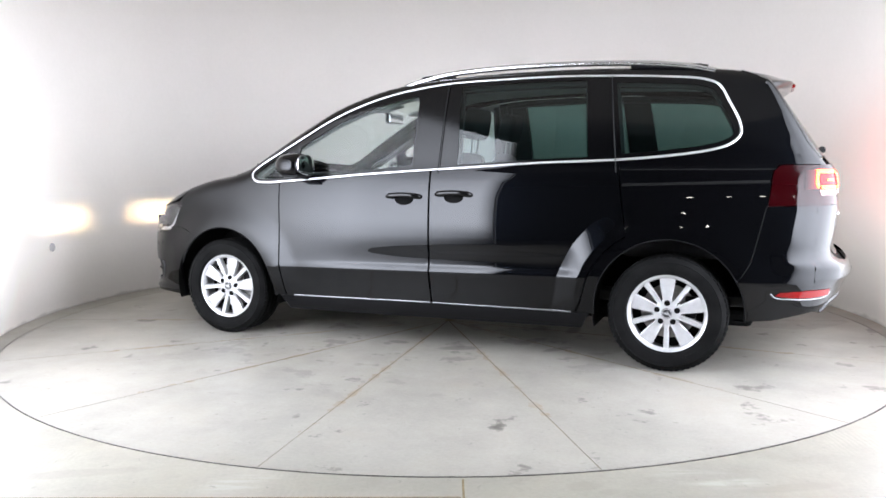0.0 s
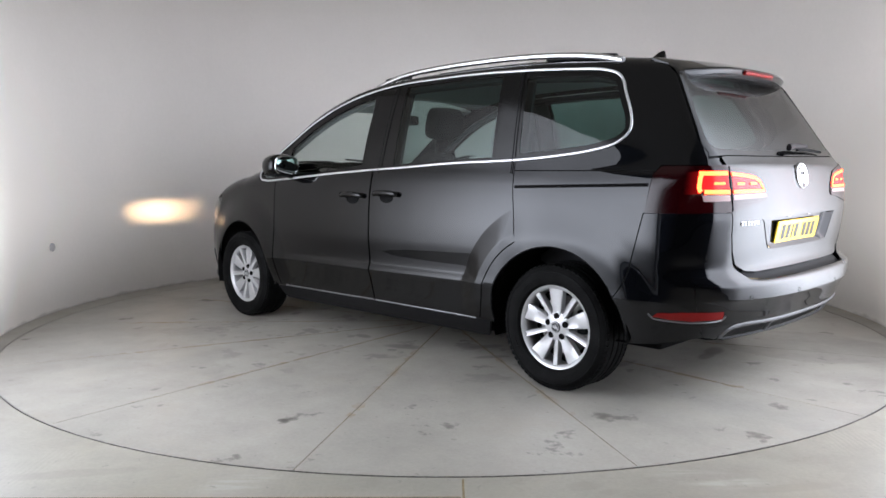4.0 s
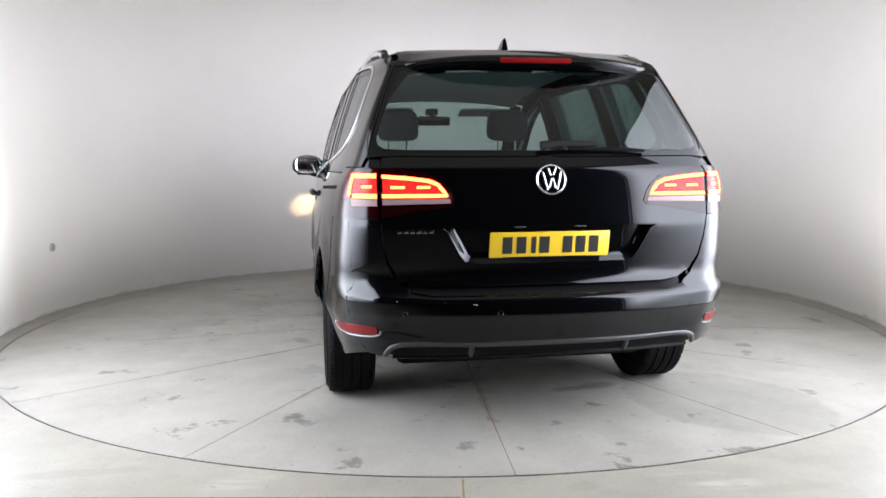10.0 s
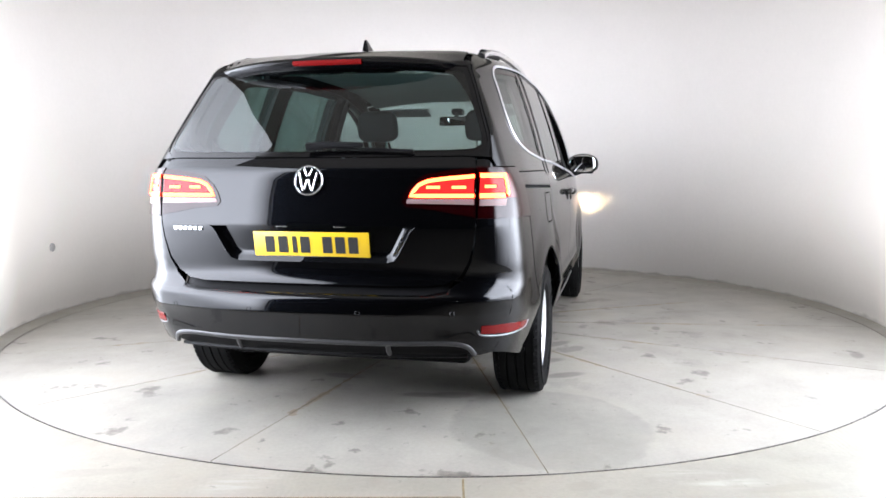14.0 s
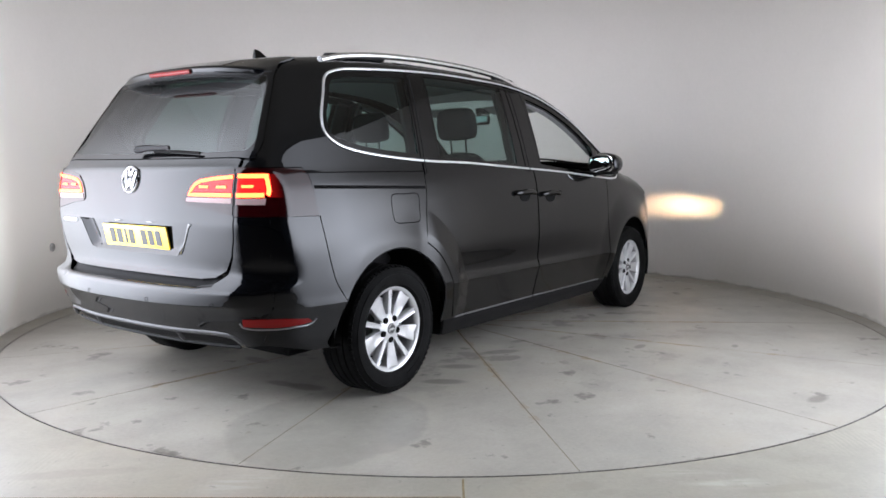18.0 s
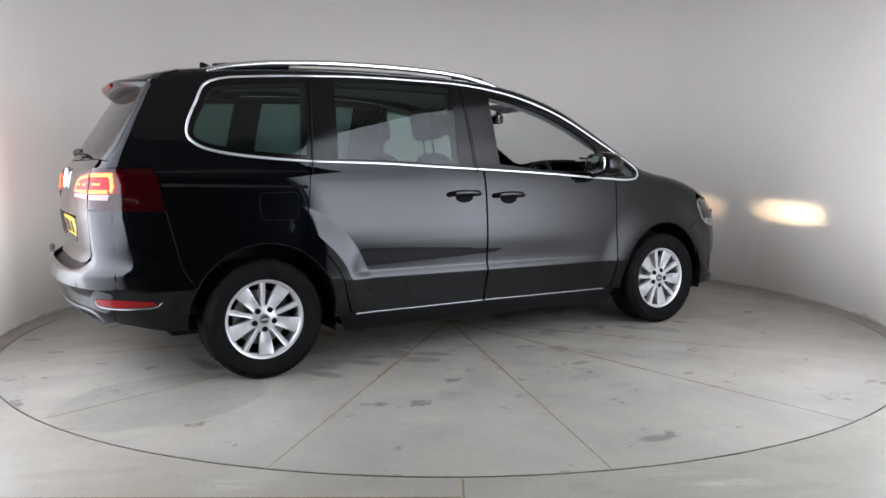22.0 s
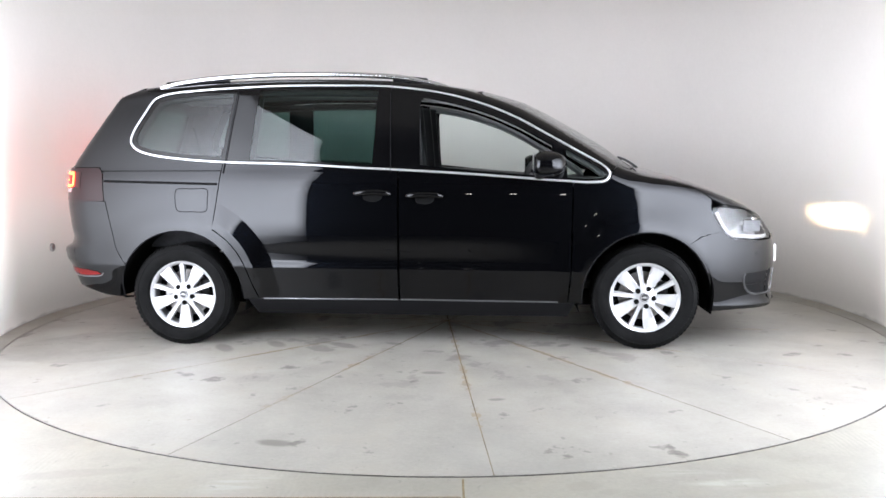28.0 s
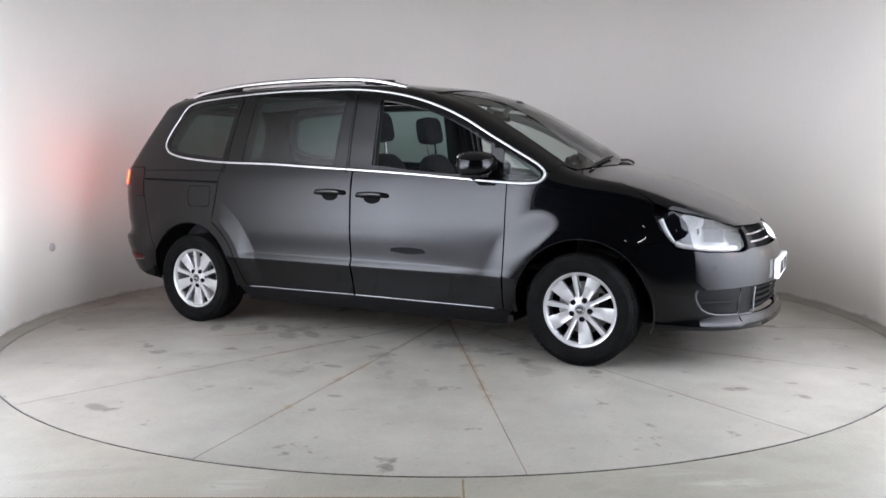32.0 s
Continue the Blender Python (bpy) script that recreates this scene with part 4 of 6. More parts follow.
        strip("door_track", "y", line, 0.017, 0.003, DARK, car, s, offset=-0.001)
        line = [(x, 1.112 - 0.002 * (x + 1.956)) for x in np.linspace(-1.99, -1.19, 14)]
        strip("panel_seam", "y", line, 0.006, 0.0015, DARK, car, s)
        # door handles
        for hx, hz in ((0.105, 0.953), (-0.22, 0.968)):
            pts, nor = on_body("y", [(hx + 0.113 * k / 6, hz + 0.004 - 0.008 * (k / 6) ** 2) for k in range(-6, 7)], s, 0.0)
            h = part_handle(pts, nor, s, car, hx, hz)
    # fuel flap on the right side
    flap = spline([(-1.475, 0.985), (-1.462, 0.998), (-1.37, 0.998), (-1.280, 0.998), (-1.267, 0.985), (-1.268, 0.93), (-1.272, 0.868), (-1.285, 0.856), (-1.37, 0.855), (-1.445, 0.857), (-1.468, 0.87), (-1.478, 0.93)], 3, True)
    strip("fuel_flap", "y", flap, 0.005, 0.001, DARK, car, -1, closed=True, label="seam of the fuel filler flap")
    # roof
    edge = [(x, float(EDGE_Y(x)) - 0.001) for x in np.linspace(0.42, -1.80, 40)]
    roof = edge + [(-1.805, 0.3), (-1.807, 0.0), (-1.805, -0.3)] + [(x, -y) for x, y in reversed(edge)]
    roof += [(0.45, -0.33), (0.465, 0), (0.45, 0.33)]
    panel("roof", "z", roof, PAINT, car, step=0.05)
    # bonnet
    b_edge = [(x, float(BONNET_Y(x))) for x in (1.38, 1.5, 1.6, 1.7, 1.8, 1.855)] + [(1.93, 0.820), (2.005, 0.787), (2.10, 0.722), (2.18, 0.643), (2.232, 0.570), (2.262, 0.45), (2.283, 0.28), (2.295, 0.12), (2.298, 0)]
    b_back = [(1.47, -0.30), (1.49, 0.0), (1.47, 0.30), (1.43, 0.60)]
    bonnet = b_edge + [(x, -y) for x, y in reversed(b_edge[:-1])] + [(1.43, -0.60)] + b_back
    panel("bonnet", "z", bonnet, PAINT, car, step=0.035)
    # windscreen
    ws = [(0.47, -0.66), (0.475, -0.3), (0.49, 0.0), (0.475, 0.3), (0.47, 0.66), (0.7, 0.683), (0.9, 0.694), (1.1, 0.703), (1.31, 0.725), (1.385, 0.70), (1.44, 0.40), (1.465, 0.0), (1.44, -0.40), (1.385, -0.70), (1.31, -0.725), (1.1, -0.703), (0.9, -0.694), (0.7, -0.683)]
    wi = [(0.50, -0.58), (0.505, -0.3), (0.52, 0.0), (0.505, 0.3), (0.50, 0.58), (0.8, 0.625), (1.1, 0.665), (1.29, 0.69), (1.34, 0.65), (1.39, 0.40), (1.415, 0.0), (1.39, -0.40), (1.34, -0.65), (1.29, -0.69), (1.1, -0.665), (0.8, -0.625)]
    panel("windscreen_border", "z", ws, GLOSS_BLACK, car, holes=[wi], offset=-0.003, depth=0.01, step=0.06)
    w = panel("windscreen", "z", wi, WINDSCREEN, car, offset=-0.004, depth=0, step=0.06)
    w.visible_shadow = False
    bm = bmesh.new()
    box(bm, 1.43, 0, 1.06, 0.16, 1.38, 0.05, 0.02)
    part("cowl", bm, PLASTIC, car)


def part_handle(pts, nor, s, car, hx, hz):
    bm = bmesh.new()
    m = len(pts)
    line = [p + n * (0.030 - 0.020 * abs((i - (m - 1) / 2) / ((m - 1) / 2)) ** 4) for i, (p, n) in enumerate(zip(pts, nor))]
    tube(bm, line, 0.015, 10, flat=1.15, up=Vector((0, 0, 1)), taper=[0.55] + [1] * (m - 2) + [0.55])
    h = part("door_handle", bm, GLOSS_BLACK, car, "gloss black pull handle")
    # flat dark ellipse on the door, colour standing in for the shaded hollow
    cup = [(hx + 0.062 * math.cos(a), hz - 0.020 + 0.034 * math.sin(a)) for a in np.linspace(0, 2 * math.pi, 20, endpoint=False)]
    panel("handle_cup_shade", "y", cup, DARK, h, sign=s, offset=0.0012, depth=0, step=0.03)
    return h


def side_line(pts, s=1):
    """Places on the side of the body for points seen from the side."""
    p, _ = surface("y", np.array([q[0] for q in pts]), np.array([q[1] for q in pts]), s)
    return [tuple(q) for q in p]


def rear_end(car):
    # where the side sheets end and the rear ones begin
    upper = side_line(PILLAR)
    corner = side_line([(-2.19, z) for z in np.linspace(0.925, 0.36, 12)])
    lamp_edge = side_line([(-2.19, z) for z in np.linspace(1.131, 0.925, 6)])

    def both(line):
        """A left outline in (y, z) closed by its mirror image."""
        return line + [(-y, z) for y, z in reversed(line)]

    # frame of the tailgate round the rear window
    frame_out = [(p[1], p[2]) for p in upper]
    frame_out = [(y - 0.003, z) for y, z in frame_out[1:8]] + [(frame_out[8][0] - 0.004, frame_out[8][1] - 0.004)]
    fz, fy = [p[1] for p in frame_out], [p[0] for p in frame_out]

    def edge_y(z):
        return float(np.interp(z, fz, fy))

    glass = [(0.0, 1.182), (0.4, 1.183), (0.60, 1.185), (edge_y(1.2) - 0.042, 1.191), (edge_y(1.21) - 0.018, 1.210)]
    glass += [(edge_y(z) - 0.009, z) for z in (1.245, 1.30, 1.36, 1.42, 1.48, 1.54)] + [(edge_y(1.574) - 0.014, 1.574), (0.3, 1.584), (0.0, 1.586)]
    g_all = glass + [(-y, z) for y, z in reversed(glass[1:-1])]
    border = [(y * 0.97, 1.204 + (z - 1.182) * 0.362 / 0.404) for y, z in g_all]
    gate_top = [(0.0, 1.178), (0.4, 1.179), (0.66, 1.183), (0.70, 1.148)]
    fr = [(0.0, 1.178), (0.4, 1.179), (0.64, 1.181)] + frame_out
    f_all = fr + [(-y, z) for y, z in reversed(fr[1:])]
    panel("tailgate_frame", "x", f_all, PAINT, car, holes=[g_all], sign=-1, step=0.035)
    panel("rear_window_border", "x", g_all, GLOSS_BLACK, car, holes=[border], sign=-1, offset=-0.003, depth=0.01, step=0.04)
    w = panel("rear_window", "x", border, REAR_GLASS, car, sign=-1, offset=-0.004, depth=0, step=0.06)
    w.visible_shadow = False
    # lower tailgate with the recess of the number plate
    low = [(0.0, 1.173), (0.4, 1.174), (0.66, 1.176), (0.692, 1.171), (0.699, 1.137), (0.708, 1.10), (0.708, 0.93), (0.697, 0.83), (0.676, 0.75), (0.638, 0.69), (0.58, 0.657), (0.50, 0.648), (0.0, 0.648)]
    low_all = low + [(-y, z) for y, z in reversed(low[1:-1])]
    rec = [(0.462, 0.888), (0.44, 0.875), (0.385, 0.775), (0.365, 0.748), (0.33, 0.738), (0.0, 0.737)]
    rec_all = [(0.0, 0.890)] + rec + [(-y, z) for y, z in reversed(rec[:-1])]
    gate = panel("tailgate", "x", low_all, PAINT, car, holes=[rec_all], sign=-1, depth=0.032, step=0.03)
    slope = np.array(rec_all[1:])

    def dish(p):
        d = np.full(len(p), 9.0)
        q = p[:, 1:]
        for a, b in zip(slope[:-1], slope[1:]):
            ab = b - a
            t = np.clip(((q - a) @ ab) / (ab @ ab), 0, 1)
            d = np.minimum(d, np.linalg.norm(q - (a + t[:, None] * ab), axis=1))
        return -0.030 * np.clip(d / 0.030, 0, 1)

    panel("plate_recess", "x", rec_all, PAINT, gate, sign=-1, depth=0, step=0.012, shape=dish)
    for sy in (1, -1):
        strip("recess_edge", "x", [(sy * 0.458, 0.886), (sy * 0.44, 0.872), (sy * 0.388, 0.775), (sy * 0.366, 0.747)], 0.006, 0.003, PAINT, gate, -1)
    # number plate
    bm = bmesh.new()
    box(bm, 0, 0, 0, 0.010, 0.520, 0.111, 0.003)
    m = pose(-2.300, 0, 0.811, 0, -11, 0)
    bm.transform(m)
    pl = part("number_plate", bm, YELLOW, car, "yellow rear number plate with dark bars")
    for k, yy in enumerate((0.185, 0.125, 0.072, 0.025, -0.075, -0.132, -0.190)):
        bm = bmesh.new()
        box(bm, -0.0062, yy, 0, 0.0012, 0.020 if k == 2 else 0.042, 0.072)
        bm.transform(m)
        part("plate_bar", bm, PLATE_BLACK, pl, smooth=False)
    for yy in (0.13, -0.13):
        bm = bmesh.new()
        box(bm, -2.300, yy, 0.889, 0.03, 0.05, 0.012, 0.004)
        part("plate_lamp", bm, WHITE_LENS, gate)
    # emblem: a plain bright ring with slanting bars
    p, n = on_body("x", [(0.0, 1.080)], -1, 0.0)
    rot = n[0].to_track_quat("Z", "Y").to_matrix().to_4x4()
    emblem("emblem", Matrix.Translation(p[0]) @ rot, 0.066, car)
    # model lettering as plain bars
    for k in range(6):
        q, nn = on_body("x", [(0.632 - 0.0255 * k, 0.874)], -1, 0.002)
        bm = bmesh.new()
        box(bm, *q[0], 0.004, 0.018, 0.015, 0.001)
        part("name_bar", bm, CHROME, gate, "chrome lettering bar")
    # rear wiper
    a, na = on_body("x", [(0.03, 1.205), (-0.05, 1.214), (-0.22, 1.213), (-0.43, 1.200)], -1, 0.026)
    bm = bmesh.new()
    tube(bm, a[:3], 0.016, 8, flat=0.7, up=Vector((1, 0, 0)), taper=[1.2, 1.0, 0.6])
    wp = part("rear_wiper", bm, PLASTIC, car, "black rear wiper arm")
    bm = bmesh.new()
    tube(bm, on_body("x", [(-0.10, 1.203), (-0.25, 1.203), (-0.435, 1.193)], -1, 0.012)[0], 0.007, 6, up=Vector((1, 0, 0)))
    part("wiper_blade", bm, RUBBER, wp)
    # bumper
    b_edge = [(p[1], p[2]) for p in corner]
    under = [(0.710, 0.350), (0.695, 0.353), (0.66, 0.405), (0.62, 0.418), (0.3, 0.420), (0.0, 0.420)]
    top = [(0.0, 0.617), (0.50, 0.617), (0.588, 0.630), (0.648, 0.672), (0.684, 0.742), (0.704, 0.83), (0.713, 0.925)]
    bump = top + b_edge[:-1] + [(b_edge[-1][0], 0.36)] + under
    b_all = bump + [(-y, z) for y, z in reversed(bump[1:-1])]
    sill = [(0.60, 0.690), (0.60, 0.640), (0.56, 0.606), (-0.56, 0.606), (-0.60, 0.640), (-0.60, 0.690)]
    panel("loading_sill", "x", sill, PLASTIC, car, sign=-1, offset=-0.026, depth=0, step=0.04, label="black plastic loading sill")
    ridge = [[(y, 0.5375 + dz) for y in np.arange(-0.86, 0.87, 0.014)] for dz in (-0.006, 0.0, 0.006)]
    rb = panel("rear_bumper", "x", b_all, PAINT, car, sign=-1, step=0.025, lines=ridge)
    dif = [(0.66, 0.400), (0.62, 0.413), (0.3, 0.415), (0.0, 0.415), (-0.3, 0.415), (-0.62, 0.413), (-0.66, 0.400), (-0.72, 0.345), (-0.6, 0.33), (0, 0.325), (0.6, 0.33), (0.72, 0.345)]
    panel("diffuser", "x", dif, PLASTIC, rb, sign=-1, offset=-0.02, depth=0.02, step=0.05)
    line = spline([(0.69, 0.352), (0.672, 0.385), (0.63, 0.404), (0.3, 0.406), (0.0, 0.406), (-0.3, 0.406), (-0.63, 0.404), (-0.672, 0.385), (-0.69, 0.352)], 5)
    strip("diffuser_strip", "x", line, 0.026, 0.012, FRAME_GREY, rb, -1, offset=-0.006, label="dark satin diffuser frame")
    for y in (0.34, -0.34):
        strip("diffuser_divider", "x", [(y, 0.400), (y, 0.370), (y, 0.340)], 0.022, 0.010, FRAME_GREY, rb, -1, offset=-0.012)
    strip("diffuser_lip", "x", [(y, 0.340) for y in np.linspace(-0.66, 0.66, 20)], 0.016, 0.012, PLASTIC, rb, -1, offset=-0.012)
    for s in (1, -1):
        sd = [(-1.842, 0.555), (-1.877, 0.62), (-1.902, 0.72), (-1.943, 0.918)] + [(-2.19, 0.925), (-2.19, 0.36), (-2.11, 0.342), (-1.99, 0.312), (-1.86, 0.30), (-1.80, 0.30)] + circle_arc(-HUB_X, ARCH_Z, ARCH_R, 186, 153, 8)
        ridge = [[(x, float(crease_z(x)) + dz) for x in np.arange(-2.18, -1.8, 0.012)] for dz in (-0.006, 0.0, 0.006)]
        panel("bumper_corner", "y", sd, PAINT, rb, sign=s, step=0.022, lines=ridge)
        # reflector with a bright edge
        refl = [(-2.272, 0.484), (-2.176, 0.482), (-2.10, 0.476), (-2.026, 0.468), (-2.003, 0.450), (-2.079, 0.443), (-2.168, 0.441), (-2.262, 0.450)]
        panel("reflector", "y", refl, REFLECTOR_RED, rb, sign=s, offset=0.004, depth=0.006, step=0.025, label="red reflector")
        trim = spline([(-2.274, 0.466), (-2.258, 0.443), (-2.168, 0.432), (-2.079, 0.434), (-2.005, 0.440), (-1.982, 0.462)], 5)
        strip("reflector_trim", "y", trim, 0.008, 0.003, SATIN_DARK, rb, s, label="thin satin reflector edge")
        # parking sensors
        for y in (0.62, 0.24):
            pts, nn = on_body("x", [(s * y, 0.545)], -1, 0.001)
            bm = bmesh.new()
            lathe(bm, [(0.0092, 0.0), (0.0100, 0.0009), (0.0108, 0.0)], 18, "x")
            bm.transform(Matrix.Translation(pts[0]) @ nn[0].to_track_quat("X", "Z").to_matrix().to_4x4())
            part("parking_sensor", bm, PAINT, rb)
        tail_lamp(car, s, lamp_edge)
        seal = [(x - 0.03, z - 0.016) for x, z in PILLAR[:-1]] + [(x + 0.05, z) for x, z in reversed(PILLAR[:-1])]
        panel("gate_seal", "y", seal, PAINT, car, sign=s, offset=-0.010, depth=0, step=0.025, label="dark seal behind the tailgate seam")
    spoiler(car)


def emblem(name, m, r, car):
    bm = bmesh.new()
    n = 40
    prof = [(r * 0.84, 0.002), (r * 0.865, 0.008), (r * 0.92, 0.011), (r * 0.97, 0.008), (r, 0.002), (r, -0.004)]
    lathe(bm, prof, n, "z")
    bm.transform(m)
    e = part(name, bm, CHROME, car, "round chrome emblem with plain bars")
    bm = bmesh.new()
    lathe(bm, [(0, 0.003), (r * 0.88, 0.003), (r * 0.88, -0.003)], n, "z")
    bm.transform(m)
    part("emblem_disc", bm, GLOSS_BLACK, e)
    for x0, z0, x1, z1 in ((0.60, 0.50, 0.30, -0.66), (0.22, -0.56, 0.03, 0.06), (0.27, 0.72, 0.05, 0.26)):
        for side in (1, -1):
            bm = bmesh.new()
            n_len = math.hypot(x1 - x0, z1 - z0)
            box(bm, 0, 0, 0, r * 0.15, r * n_len, 0.008, 0.003)
            bm.transform(m @ Matrix.Translation((side * (x0 + x1) / 2 * r, (z0 + z1) / 2 * r, 0.006)) @ Matrix.Rotation(math.atan2(-side * (x1 - x0), z1 - z0), 4, "Z"))
            part("emblem_bar", bm, SATIN, e)
    return e


def tail_lamp(car, s, lamp_edge):
    edge = [(s * p[1], p[2]) for p in lamp_edge]
    outer = [(s * 0.700, 1.135)] + edge + [(s * 0.713, 0.928), (s * 0.714, 1.10)]
    lamp = panel("tail_lamp", "x", outer, RED_LENS, car, sign=-1, offset=0.004, depth=0.03, step=0.03, label="lit red tail lamp")
    side = [(-2.19, 1.131), (-2.005, 1.131), (-1.978, 1.098), (-1.957, 0.928), (-1.96, 0.921), (-2.19, 0.925)]
    panel("side_lens", "y", side, RED_LENS, lamp, sign=s, offset=0.004, depth=0.03, step=0.03, label="dark red side lens")
    panel("side_glow", "y", [(-2.187, 1.108), (-2.125, 1.104), (-2.125, 1.006), (-2.187, 1.008)], RED_DIM, lamp, sign=s, offset=0.006, depth=0, step=0.03)
    inner = [(0.690, 1.131), (0.584, 1.118), (0.490, 1.100), (0.445, 1.064), (0.420, 1.030), (0.406, 0.991), (0.422, 0.973), (0.527, 0.962), (0.62, 0.945), (0.703, 0.931), (0.704, 1.10)]
    gate = panel("tailgate_lamp", "x", [(s * y, z) for y, z in inner], RED_LENS, car, sign=-1, offset=0.004, depth=0.02, step=0.03, label="lit red tailgate lamp")
    panel("lamp_backing", "x", [(s * 0.60, 1.185), (s * 0.74, 1.185), (s * 0.79, 1.12), (s * 0.80, 0.93), (s * 0.60, 0.93)], DARK, lamp, sign=-1, offset=-0.034, depth=0, step=0.05)
    panel("pillar_foot", "x", [(s * 0.70, 1.125), (s * 0.70, 1.215), (s * 0.745, 1.215), (s * 0.775, 1.17), (s * 0.79, 1.125)], PAINT, lamp, sign=-1, offset=-0.010, depth=0, step=0.03, label="black painted foot of the rear pillar")
    # glowing loops and dashes
    for z in (1.099, 1.018):
        strip("light_bar", "x", [(s * y, z) for y in np.linspace(0.718, abs(edge[2][0]) - 0.002, 6)], 0.019, 0.004, RED_GLOW, lamp, -1, offset=0.005, label="glowing red light bar")
    loop = [(-2.191, 1.099), (-2.186, 1.094), (-2.182, 1.08), (-2.182, 1.038), (-2.186, 1.023), (-2.191, 1.018)]
    strip("light_bar", "y", resample_open(loop, 0.015), 0.019, 0.004, RED_GLOW, lamp, s, offset=0.007, label="glowing red light bar")
    strip("light_bar", "x", [(s * y, 1.055) for y in np.linspace(0.735, 0.775, 4)], 0.012, 0.004, RED_GLOW, lamp, -1, offset=0.005, label="glowing red light bar")
    panel("glow_field", "x", [(s * 0.718, 1.094), (edge[1][0] - s * 0.003, 1.094), (edge[3][0] - s * 0.003, 1.02), (s * 0.718, 1.02)], RED_SOFT, lamp, sign=-1, offset=0.0055, depth=0, step=0.03)
    panel("white_lens", "x", [(s * 0.718, 1.004), (edge[3][0] - s * 0.003, 1.004), (edge[3][0] - s * 0.005, 0.976), (s * 0.718, 0.978)], TAIL_WHITE, lamp, sign=-1, offset=0.006, depth=0.003, step=0.03, label="frosted white lower lens")
    loop = [(0.698, 1.096), (0.585, 1.087), (0.51, 1.077), (0.475, 1.062), (0.452, 1.036), (0.440, 1.018), (0.698, 1.018)]
    strip("light_bar", "x", [(s * y, z) for y, z in resample_open(loop, 0.03)], 0.0155, 0.004, RED_GLOW, gate, -1, offset=0.005, label="glowing red light bar")
    for y0, y1 in ((0.665, 0.608), (0.560, 0.505)):
        strip("light_bar", "x", [(s * y, 1.052) for y in np.linspace(y0, y1, 4)], 0.012, 0.004, RED_GLOW, gate, -1, offset=0.005, label="glowing red light bar")
    panel("glow_field", "x", [(s * 0.696, 1.090), (s * 0.59, 1.082), (s * 0.515, 1.072), (s * 0.478, 1.056), (s * 0.455, 1.022), (s * 0.696, 1.022)], RED_SOFT, gate, sign=-1, offset=0.0055, depth=0, step=0.03)
    panel("white_lens", "x", [(s * 0.698, 1.005), (s * 0.426, 1.005), (s * 0.424, 0.987), (s * 0.698, 0.982)], TAIL_WHITE, gate, sign=-1, offset=0.006, depth=0.003, step=0.03, label="frosted white lower lens")


def resample_open(line, step):
    out = []
    for p, q in zip(line[:-1], line[1:]):
        k = max(1, int(math.ceil(math.hypot(q[0] - p[0], q[1] - p[1]) / step)))
        out += [(p[0] + (q[0] - p[0]) * j / k, p[1] + (q[1] - p[1]) * j / k) for j in range(k)]
    return out + [line[-1]]


def spoiler(car):
    verts, faces = [], []
    n = 28
    prof_n = 9
    for k in range(n + 1):
        y = -0.578 + 1.156 * k / n
        f = abs(y) / 0.578
        tip = -2.078 + 0.13 * f ** 3.5
        root = -1.795
        zt = 1.612 - 0.030 * f ** 2.5
        rt = float(surface("z", np.array([root]), np.array([abs(y)]), 1)[0][0, 2]) + 0.004
        ring = [(root, rt), (root + (tip - root) * 0.55, rt + (zt + 0.012 - rt) * 0.50), (tip + 0.03, zt + 0.008), (tip + 0.006, zt + 0.003), (tip, zt - 0.008), (tip + 0.012, zt - 0.030),
                (tip + 0.034, zt - 0.044), (tip + 0.10, zt - 0.042), (root, zt - 0.038)]
        verts += [(x, y, z) for x, z in ring]
    for k in range(n):
        a, b = k * prof_n, (k + 1) * prof_n
        for j in range(prof_n - 1):
            faces.append((a + j, a + j + 1, b + j + 1, b + j))
    faces.append(tuple(range(prof_n)))
    faces.append(tuple(n * prof_n + j for j in range(prof_n)))
    bm = bmesh.new()
    bv = [bm.verts.new(v) for v in verts]
    for f in faces:
        bm.faces.new([bv[i] for i in f])
    sp = part("spoiler", bm, PAINT, car, angle=50)
    bm = bmesh.new()
    pts = [(-2.070 + 0.13 * (abs(y) / 0.578) ** 3.5, y, 1.594) for y in np.linspace(-0.16, 0.16, 9)]
    tube(bm, pts, 0.016, 10, flat=0.8)
    part("brake_light", bm, REFLECTOR_RED, sp, "red high brake light")
    # aerial fin
    bm = bmesh.new()
    z0 = float(surface("z", np.array([-1.50]), np.array([0.0]), 1)[0][0, 2])
    a = [(-1.40, 0.022, z0 - 0.01), (-1.40, -0.022, z0 - 0.01), (-1.55, 0.022, z0 - 0.012), (-1.55, -0.022, z0 - 0.012)]
    b = [(-1.510, 0.005, z0 + 0.066), (-1.510, -0.005, z0 + 0.066), (-1.541, 0.005, z0 + 0.070), (-1.541, -0.005, z0 + 0.070)]
    v = [bm.verts.new(p) for p in a + b]
    for f in ((0, 1, 5, 4), (1, 3, 7, 5), (3, 2, 6, 7), (2, 0, 4, 6), (4, 5, 7, 6), (0, 2, 3, 1)):
        bm.faces.new([v[i] for i in f])
    bmesh.ops.bevel(bm, geom=list(bm.edges), offset=0.003, segments=2, affect="EDGES")
    part("aerial_fin", bm, GLOSS_BLACK, car, "black shark fin aerial")


